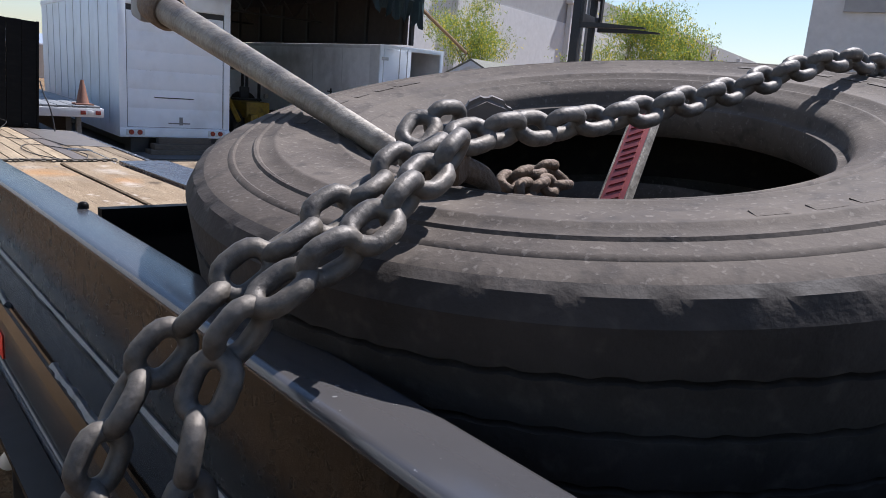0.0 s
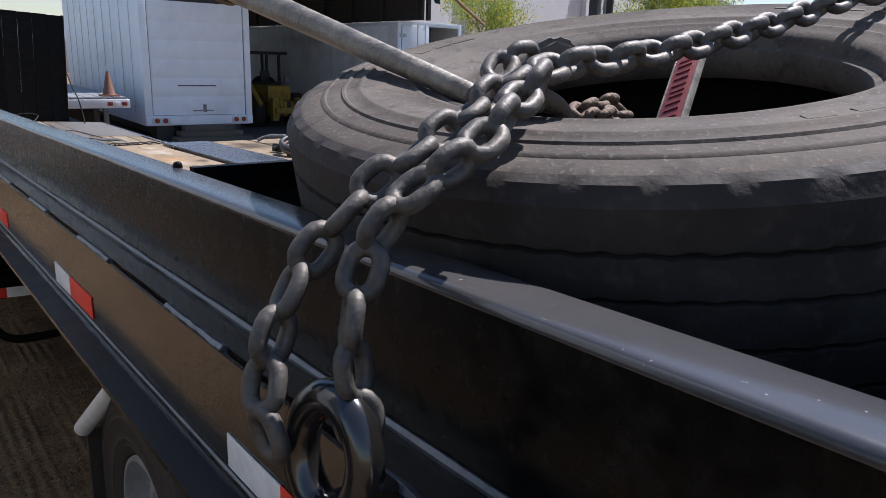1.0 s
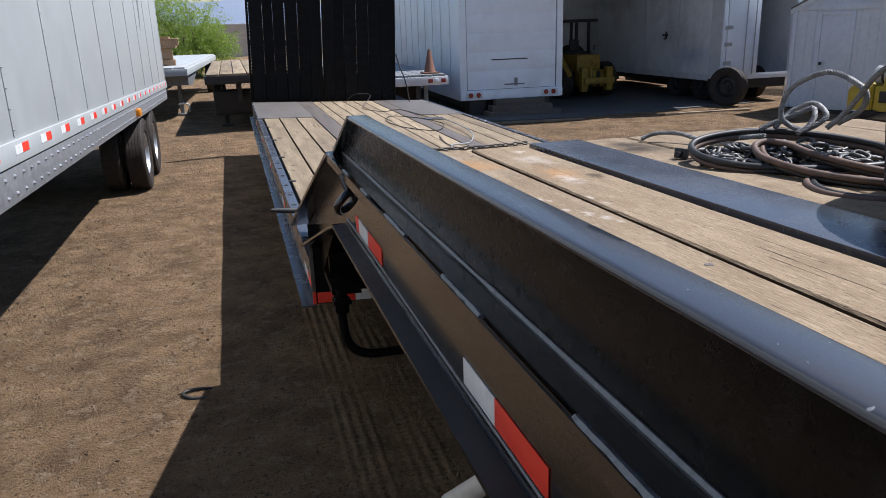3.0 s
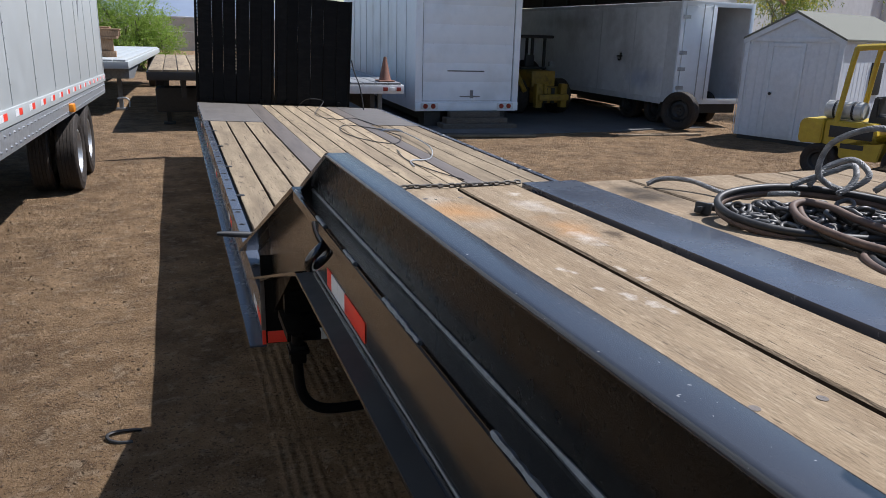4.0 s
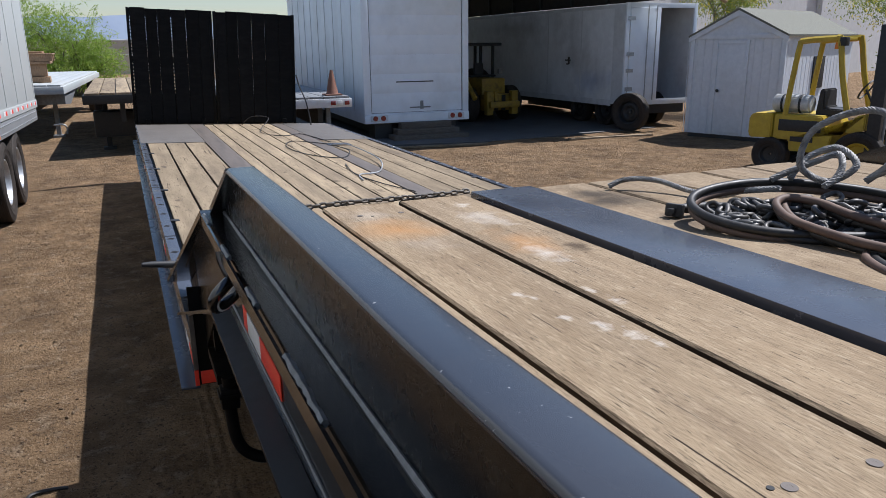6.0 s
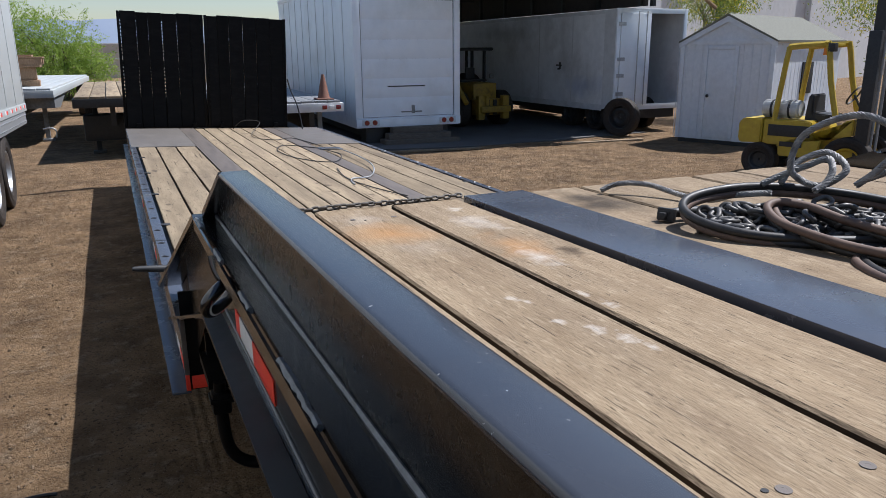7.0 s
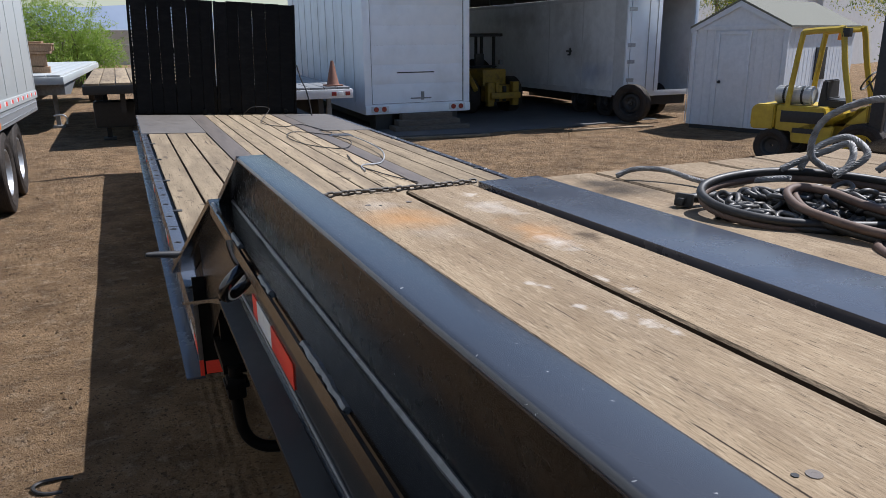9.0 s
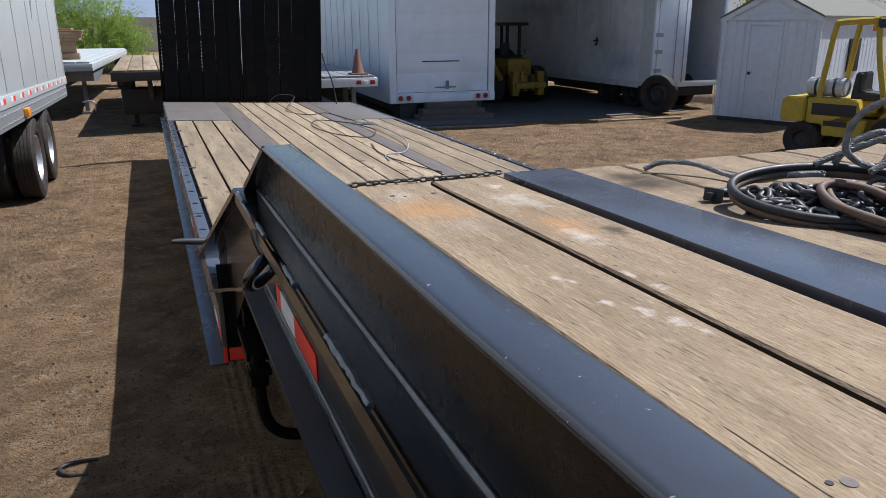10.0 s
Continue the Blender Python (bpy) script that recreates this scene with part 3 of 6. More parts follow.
def make_neck_beam(mirror=None):
    side = (lambda x: x) if mirror is None else (lambda x: mirror - x)
    fx = lambda pts: [(side(x), y, z) for x, y, z in pts]
    # top flange with rounded edges
    def flange(y, z, d=0.0):
        return fx([(x + d, y, z) for x, y, z in flange_section(y, z)])
    def flange_section(y, z):
        return ([(-0.011, y, z - 0.0075), (-0.0105, y, z - 0.005), (-0.009, y, z - 0.0025), (-0.0065, y, z - 0.0008), (-0.003, y, z), (0.043, y, z), (0.046, y, z - 0.001), (0.047, y, z - 0.004), (0.047, y, z - 0.0095), (-0.0105, y, z - 0.0095)])
    bm = bmesh.new()
    sweep_section(bm, [flange(BACK, FLANGE, 0.010), flange(-1.75, FLANGE, 0.009), flange(-1.4, FLANGE, 0.005), flange(-1.0, FLANGE), flange(0.0, FLANGE)])
    part("top_flange", bm, M_FLANGE, trailer, "black-painted steel flange, blue-grey sheen partly in its colour", angle=60)
    bm = bmesh.new()
    prism(bm, [(BACK, LEDGE), (BACK, FLANGE - 0.011), (-0.004, FLANGE - 0.011), (0.40, LEDGE)], "x", *sorted((side(0.022), side(0.032))))
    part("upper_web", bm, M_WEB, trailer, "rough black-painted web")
    # fillet weld along the foot of the web
    bm = bmesh.new()
    rnd = random.Random(3)
    tube(bm, [(side(0.021), y, LEDGE + 0.004) for y in np.arange(BACK, 0.38, 0.06)], [0.005 + rnd.uniform(-0.001, 0.0012) for y in np.arange(BACK, 0.38, 0.06)], 6)
    part("weld_line", bm, M_WORN, trailer, "bare grey weld line")
    bm = bmesh.new()
    tube(bm, [(side(0.0185), y, LOW + 0.039) for y in np.arange(BACK, 0.40, 0.06)], [0.0032 + rnd.uniform(-0.0006, 0.0008) for y in np.arange(BACK, 0.40, 0.06)], 6)
    part("weld_line", bm, M_WORN, trailer, "bare grey weld line")
    # lower channel: ledge, face, bottom flange; bends down to the main deck
    def sect(y, top, low, x):
        return fx([(-0.022, y, top), (0.06, y, top), (0.06, y, low), (-0.034, y, low), (-0.034, y, low + 0.010), (x, y, low + 0.014), (x, y, top - 0.010), (-0.022, y, top - 0.010)])
    bm = bmesh.new()
    sweep_section(bm, [sect(BACK, LEDGE, LOW, 0.02), sect(-1.0, LEDGE, LOW, 0.02), sect(0.41, LEDGE, LOW, 0.02), sect(1.0, 1.494, 1.255, 0.02), sect(1.59, 1.258, 1.035, 0.02)])
    part("side_channel", bm, M_BLACK, trailer, "glossy black steel side channel")
    bm = bmesh.new()
    sweep_section(bm, [fx([(-0.0335, y, LOW + 0.0114), (0.0140, y, LOW + 0.0149), (0.0140, y, LOW + 0.0137), (-0.0335, y, LOW + 0.0102)]) for y in (BACK, -1.0, 0.40)])
    part("flange_top", bm, M_DARK, trailer, "dull dusty flange top")
    # the flange bends down along the cut end of the web, then a wider plate runs down to the main deck
    bm = bmesh.new()
    prism(bm, [(-0.002, FLANGE - 0.011), (0.0, FLANGE), (0.41, LEDGE + 0.012), (0.40, LEDGE)], "x", *sorted((side(-0.011), side(0.047))))
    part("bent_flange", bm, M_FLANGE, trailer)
    bm = bmesh.new()
    prism(bm, [(0.40, LEDGE - 0.002), (0.43, LEDGE + 0.004), (2.24, 1.018), (2.22, 1.004)], "x", *sorted((side(-0.080), side(0.056))))
    for v in bm.verts:
        if v.co.y < 0.5 and abs(v.co.x - side(-0.080)) < 0.001:
            v.co.x = side(-0.034)
    part("end_plate", bm, M_BLACK, trailer, "sloping black end plate")
    bm = bmesh.new()
    prism(bm, [(0.42, LOW + 0.002), (0.42, LOW + 0.012), (1.62, 1.05), (1.62, 1.038)], "x", *sorted((side(-0.074), side(0.02))))
    for v in bm.verts:
        if v.co.y < 0.5 and abs(v.co.x - side(-0.074)) < 0.001:
            v.co.x = side(-0.034)
    part("lower_end_plate", bm, M_BLACK, trailer)
    # outer rail strip, stitch-welded so that dark slots stay open
    bm = bmesh.new()
    prism(bm, [(BACK, LEDGE - 0.002), (0.40, LEDGE - 0.002), (0.40, LEDGE - 0.03), (BACK, LEDGE - 0.03)], "x", *sorted((side(-0.034), side(-0.029))))
    part("rail_strip", bm, M_BLACK, trailer)
    for y0, y1 in ((0.28, 0.40), (-0.06, 0.05), (-0.38, -0.28), (-0.80, -0.60), (-1.27, -1.07), (-1.79, -1.57), (-2.28, -2.08), (-2.80, -2.58)):
        bm = bmesh.new()
        pts = list(np.linspace(y0, y1, max(4, int((y1 - y0) / 0.012))))
        tube(bm, [(side(-0.026 + rnd.uniform(-0.001, 0.001)), y, LEDGE - 0.003) for y in pts], [0.0055 + rnd.uniform(-0.0012, 0.0015) for _ in pts], 6)
        part("weld_bead", bm, M_WORN, trailer, "bare grey weld bead")


make_neck_beam()
make_neck_beam(mirror=2.6)


def make_tape(a, b, mat, name="reflective_strip", up=0.05, nrm="x"):
    bm = bmesh.new()
    box(bm, a, b, 0.0004)
    part(name, bm, mat, trailer, "white reflective strip" if mat is M_TAPEWHITE else "red reflective strip")


for y1 in (0.10, -1.032, -2.16):
    make_tape((0.0175, y1 - 0.165, 1.497), (0.0195, y1, 1.549), M_TAPEWHITE)
    make_tape((0.0175, y1 - 0.375, 1.497), (0.0195, y1 - 0.1655, 1.549), M_TAPERED)
make_tape((0.0175, 0.1005, 1.497), (0.0195, 0.16, 1.549), M_TAPERED)

# bolt head on the flange, at the edge of the well
bm = bmesh.new()
cyl(bm, (0.050, -1.93, FLANGE), (0.050, -1.93, FLANGE + 0.005), 0.0078, 0.0072, 12)
bmesh.ops.create_uvsphere(bm, u_segments=12, v_segments=6, radius=0.0070, matrix=pose(0.050, -1.93, FLANGE + 0.005) @ Matrix.Diagonal((1, 1, 0.7, 1)))
part("bolt_head", bm, M_BLACKDUST, trailer, "black round bolt head")


def ring_bar(c, rx, rz, r, tilt=0, yaw=0, gap=None, n=28):
    """A bent bar in its own plane, for rings and hooks."""
    out = []
    m = pose(*c, 0, tilt, yaw)
    a0, a1 = gap or (0, 360)
    for k in range(n + (0 if gap is None else 1)):
        q = radians(a0 + (a1 - a0) * k / n)
        out.append(m @ Vector((0, rx * math.cos(q), rz * math.sin(q))))
    return out


# tie loop of thick bent bar hung below the ledge, swung outwards
def tie_loop(c, long_axis, short_axis, r, stem):
    bm = bmesh.new()
    la, sa = Vector(long_axis), Vector(short_axis)
    pts = []
    for k in range(30):
        q = 2 * math.pi * k / 30
        pts.append(Vector(c) + la * math.copysign(abs(math.cos(q)) ** 0.8, math.cos(q)) + sa * math.copysign(abs(math.sin(q)) ** 0.9, math.sin(q)))
    tube(bm, pts, r, 12, closed=True)
    tube(bm, smooth_path(stem, 5), r * 1.05, 10)
    part("tie_ring", bm, M_BLACK, trailer, "thick black bent steel tie ring")


tie_loop((-0.031, -0.005, 1.634), (-0.029, -0.012, -0.022), (-0.010, -0.030, 0.022), 0.0125, [(-0.031, 0.03, 1.716), (-0.029, 0.025, 1.695), (-0.020, 0.012, 1.668), (-0.006, 0.003, 1.652)])

# neck deck: planks and plates
rnd = random.Random(11)


def plank(name, x0, x1, y0, y1, top, mat, thick=0.038, seed=0, segs=16):
    """One board with worn edges, a slight cup and uneven ends."""
    r = random.Random(seed)
    bm = bmesh.new()
    rings = []
    for k in range(segs + 1):
        y = y0 + (y1 - y0) * k / segs
        wob = 0.0022 * noise.noise((x0 * 9, y * 2.2, seed))
        wob2 = 0.0022 * noise.noise((x1 * 9, y * 2.2, seed + 7))
        dz = 0.0025 * noise.noise((x0 * 3, y * 1.1, seed + 3))
        a, b = x0 + wob, x1 + wob2
        rings.append([(a, y, top - thick), (a, y, top - 0.005 + dz), (a + 0.005, y, top + dz), ((a + b) / 2, y, top + dz + 0.001), (b - 0.005, y, top + dz), (b, y, top - 0.005 + dz), (b, y, top - thick)])
    sweep_section(bm, rings)
    ob = part(name, bm, mat, trailer)
    # sawn edges darker than the walked-on top: the gaps' shade put into their colour
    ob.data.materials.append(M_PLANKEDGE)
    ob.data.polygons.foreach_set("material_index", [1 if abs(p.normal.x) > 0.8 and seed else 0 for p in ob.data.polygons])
    return ob


neck_edges = [(0.064, 0.318), (0.328, 0.558), (0.576, 0.800), (1.066, 1.262), (1.276, 1.510), (1.526, 1.760), (1.775, 1.99), (2.006, 2.24), (2.256, 2.50)]
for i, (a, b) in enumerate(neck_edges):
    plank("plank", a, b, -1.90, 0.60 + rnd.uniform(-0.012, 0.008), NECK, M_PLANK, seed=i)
for a, b in ((0.832, 1.056),):
    bm = boxes(((a, -1.90, NECK - 0.02), (b, 0.62, NECK + 0.004)), bevel=0.002)
    part("deck_plate", bm, M_PLATE, trailer, "grey steel deck plate")
# dark sub-floor below the boards, the end beam of the neck deck
bm = boxes(((0.045, -1.92, NECK - 0.20), (2.555, 0.60, NECK - 0.13)))
part("neck_frame", bm, M_DARK, trailer)
# screw holes and plugs in the first boards
for (sx, sy) in ((0.396, -1.034), (0.515, -1.040), (0.40, 0.45), (0.52, 0.44)):
    bm = bmesh.new()
    lathe(bm, [(0.0034, -0.001), (0.0088, 0.0), (0.0085, 0.0005), (0.0034, 0.0003)], 18)
    cyl(bm, (0, 0, -0.002), (0, 0, 0.0001), 0.0042, n=6)
    bmesh.ops.translate(bm, verts=bm.verts[:], vec=(sx, sy, NECK + 0.0012))
    part("screw_washer", bm, M_STRIP, trailer, "worn sunken screw")

for sx, sy in ((0.377, -1.027), (0.43, 0.43)):
    bm = bmesh.new()
    cyl(bm, (sx, sy, NECK - 0.004), (sx, sy, NECK + 0.0016), 0.0042, n=12)
    part("screw_hole", bm, M_DARK, trailer, "dark empty screw hole")

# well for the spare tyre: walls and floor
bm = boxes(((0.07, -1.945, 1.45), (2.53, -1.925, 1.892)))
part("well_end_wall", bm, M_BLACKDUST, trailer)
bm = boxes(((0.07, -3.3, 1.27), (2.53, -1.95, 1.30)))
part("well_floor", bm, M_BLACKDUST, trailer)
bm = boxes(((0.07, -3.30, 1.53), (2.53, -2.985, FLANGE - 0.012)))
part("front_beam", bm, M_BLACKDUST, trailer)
bm = boxes(((0.072, -3.31, FLANGE - 0.010), (2.528, -2.96, FLANGE)), bevel=0.002)
part("front_plate", bm, M_PLATE, trailer, "grey steel plate with sparkling grit")

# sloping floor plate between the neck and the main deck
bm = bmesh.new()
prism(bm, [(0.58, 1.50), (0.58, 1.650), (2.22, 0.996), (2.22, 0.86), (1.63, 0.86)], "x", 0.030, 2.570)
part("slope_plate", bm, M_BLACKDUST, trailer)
# the neck climbs slightly towards its front
for ob in trailer.children:
    for v in ob.data.vertices:
        v.co.z -= 0.0168 * min(v.co.y, 0.5)

# ---- main deck ----
Y1, Y2 = 1.62, 11.35
neck_parts = set(trailer.children)
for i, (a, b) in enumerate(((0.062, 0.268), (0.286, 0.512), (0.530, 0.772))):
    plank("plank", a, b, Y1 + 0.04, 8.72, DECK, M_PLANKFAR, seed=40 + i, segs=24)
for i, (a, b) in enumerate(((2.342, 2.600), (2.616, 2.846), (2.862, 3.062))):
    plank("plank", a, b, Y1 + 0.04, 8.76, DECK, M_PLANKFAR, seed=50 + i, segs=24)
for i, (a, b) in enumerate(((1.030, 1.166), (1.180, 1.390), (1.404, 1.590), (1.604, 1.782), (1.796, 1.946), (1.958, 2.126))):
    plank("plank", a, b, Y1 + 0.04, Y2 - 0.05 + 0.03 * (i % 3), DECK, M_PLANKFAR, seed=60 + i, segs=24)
for a, b in ((0.788, 1.018), (2.140, 2.326)):
    part("deck_plate", boxes(((a, Y1, DECK - 0.02), (b, Y2 - 0.02, DECK + 0.004)), bevel=0.002), M_STRIP, trailer, "dusty brown steel deck strip")
for a, b, c in ((-0.02, 0.782, 8.74), (2.332, 3.100, 8.78)):
    part("rear_plate", boxes(((a, c, DECK - 0.02), (b, Y2 - 0.02, DECK + 0.006)), bevel=0.002), M_REARPLATE, trailer, "dusty grey-brown ribbed steel rear plate")
part("lashing_plate", boxes(((2.30, 8.06, DECK + 0.005), (2.62, 8.30, DECK + 0.012)), bevel=0.002), M_PLATE, trailer, "loose grey steel plate")
part("main_frame", boxes(((0.03, Y1 + 0.02, DECK - 0.18), (3.09, Y2 - 0.02, DECK - 0.042))), M_DARK, trailer)
for xx in (0.72, 2.2):
    part("main_beam", boxes(((xx, 0.2, 0.55), (xx + 0.14, Y2 - 0.3, DECK - 0.18))), M_DARK, trailer)
rr = random.Random(31)
for sgn, xa in ((1, 0.0), (-1, 3.13)):
    f = lambda x: xa + sgn * x
    bx = lambda a, b: ((min(a[0], b[0]), a[1], a[2]), (max(a[0], b[0]), b[1], b[2]))
    part("side_rail", boxes(bx((f(-0.032), Y1 + 0.02, DECK - 0.03), (f(0.036), Y2, DECK + 0.003)), bx((f(-0.030), Y1 + 0.02, 0.70), (f(-0.015), Y2, DECK - 0.031)), bevel=0.0015), M_PLATE, trailer, "blue-grey steel side rail")
    part("rub_rail", boxes(bx((f(-0.094), 1.60, 0.684), (f(-0.014), Y2 + 0.02, 0.695)), bevel=0.002), M_PLATE, trailer, "flat blue-grey rub rail")
    y = 2.62
    while y < 11:
        part("pocket_slot", boxes(bx((f(0.034), y, DECK - 0.01), (f(0.095), y + 0.055, DECK + 0.006)), bevel=0.001), M_DARK, trailer, "dark tie-down slot")
        y += 1.26 if y < 8.4 else 0.9
    y = 2.10
    while y < 8.5:
        # stitch weld with its burnt dark rim
        bm = bmesh.new()
        tube(bm, [(f(-0.020), y, DECK + 0.003), (f(-0.004), y + 0.006, DECK + 0.0045), (f(0.012), y - 0.004, DECK + 0.004), (f(0.022), y + 0.008, DECK + 0.003)], [0.004, 0.007, 0.006, 0.003], 6)
        part("weld_bead", bm, rr.choice((M_DARK, M_WORN, M_DARK)), trailer)
        y += rr.uniform(0.26, 0.42)
    for y in (3.42, 5.3, 6.9):
        part("pocket_slot", boxes(bx((f(-0.034), y, DECK - 0.005), (f(0.037), y + 0.018, DECK + 0.0045))), M_DARK, trailer, "dark gap in the rail")
# front wall of the main deck with its tape
part("front_wall", boxes(((-0.028, 1.60, 0.70), (3.13, 1.615, 1.150)), bevel=0.002), M_BLACKDUST, trailer)
part("corner_plate", boxes(((-0.034, 1.592, 0.775), (-0.014, 1.5985, 1.035)), bevel=0.001), M_STRIP, trailer, "dusty grey corner edge")
make_tape((-0.034, 1.592, 0.70), (-0.016, 1.5985, 0.772), M_TAPERED)
for k, (a, b, m) in enumerate(((-0.008, 0.20, M_TAPERED), (0.2005, 0.40, M_TAPEWHITE), (0.4005, 0.62, M_TAPERED), (1.6, 1.8, M_TAPEWHITE), (1.8005, 2.1, M_TAPERED))):
    make_tape((a, 1.5965, 0.705), (b, 1.5995, 0.765), m)
# reflective strips along the outer face of the side rail
y = 1.66
while y < 10.5:
    make_tape((-0.0325, y, 0.775), (-0.0302, y + 0.15, 0.825), M_TAPERED)
    make_tape((-0.0325, y + 0.1505, 0.775), (-0.0302, y + 0.33, 0.825), M_TAPEWHITE)
    y += 1.9
# bar that sticks out at the corner
bm = bmesh.new()
tube(bm, [(0.06, 2.24, 1.075), (-0.06, 2.23, 1.085), (-0.15, 2.225, 1.095), (-0.19, 2.22, 1.10)], [0.017, 0.018, 0.015, 0.010], 10)
part("peg", bm, M_DARK, trailer, "black pointed steel peg")
# bent pipe under the neck
bm = bmesh.new()
tube(bm, smooth_path([(0.045, 0.98, 1.0), (0.045, 0.98, 0.86), (0.057, 0.97, 0.75), (0.10, 0.96, 0.69), (0.18, 0.95, 0.67), (0.34, 0.95, 0.675)], 6), 0.022, 12)
box(bm, (0.012, 0.945, 0.885), (0.078, 1.01, 0.965), 0.012)
box(bm, (0.006, 0.94, 0.93), (0.090, 1.02, 0.948), 0.006)
part("bent_pipe", bm, M_BLACKDUST, trailer, "bent black pipe hanging below the neck")
part("hanger", boxes(((0.035, 1.25, 0.99), (0.16, 1.30, 1.30)), ((0.012, 1.02, 0.955), (0.15, 1.30, 0.99))), M_BLACKDUST, trailer)


def make_ramps():
    """Two slatted ramps standing upright; steel rods behind the boards cross the open gaps. The main deck sits lower on its far side."""
    lean = pose(0, 0, DECK) @ pose(0, 0, 0, 0, 2.46, 0) @ pose(0, 0, -DECK)
    hi = 2.765
    left = [(0.015, 0.238), (0.243, 0.414), (0.417, 0.615), (0.628, 0.842), (0.847, 1.046), (1.047, 1.213)]
    right = [(1.313, 1.470), (1.471, 1.655), (1.660, 1.882), (1.889, 2.101), (2.107, 2.331), (2.332, 2.558)]
    for x0, x1, slats in ((-0.035, 1.254, left), (1.272, 2.600, right)):
        r = part("ramp", boxes(((x0, 11.385, 0.95), (x0 + 0.04, 11.47, hi)), ((x1 - 0.04, 11.385, 0.95), (x1, 11.47, hi)), ((x0 + 0.041, 11.425, 0.95), (x1 - 0.041, 11.47, 1.44)),
                               ((x0 + 0.041, 11.425, hi - 0.13), (x1 - 0.041, 11.47, hi - 0.01)), bevel=0.003), M_BLACKDUST, trailer, "black-painted upright loading ramp")
        for k, (a, b) in enumerate(slats):
            top = hi + rnd.uniform(-0.012, 0.006)
            g = plank("slat", a, b, 0, 1, 0, M_SLAT, thick=0.034, seed=100 + k + int(x0 * 10), segs=24)
            g.parent = r
            g.matrix_basis = Matrix(((1, 0, 0, 0), (0, 0, -1, 11.385), (0, top - 0.97, 0, 0.97), (0, 0, 0, 1)))
        z = 1.47
        while z < hi - 0.15:
            p = part("rod", boxes(((x0 + 0.041, 11.436, z), (x1 - 0.041, 11.456, z + (0.030 if z < 1.9 else 0.022)))), M_BLACKDUST, r)
            z += 0.056 if z > 2.05 or z < 1.93 else 0.11
        part("crossbar", boxes(((x0 + 0.041, 11.457, 1.93), (x1 - 0.041, 11.50, 2.02)), bevel=0.003), M_BLACKDUST, r)
        for xx in (x0 + 0.18, x1 - 0.24):
            part("hinge", boxes(((xx, 11.33, 0.945), (xx + 0.06, 11.384, 1.03)), bevel=0.006), M_BLACKDUST, r)
        r.matrix_basis = lean
    # chain that holds the ramps up
    bm = bmesh.new()
    tube(bm, smooth_path([(2.64, 11.36, 1.66), (2.67, 11.25, 1.45), (2.72, 11.1, 1.25), (2.76, 11.05, 1.0), (2.77, 11.0, 0.83)], 6), 0.011, 6)
    part("ramp_strap", bm, M_DARK, trailer, "slack dark strap at the ramp's edge")


for ob in set(trailer.children) - neck_parts:
    for v in ob.data.vertices:
        v.co.z -= 0.043 * max(v.co.x, -0.1)
make_ramps()


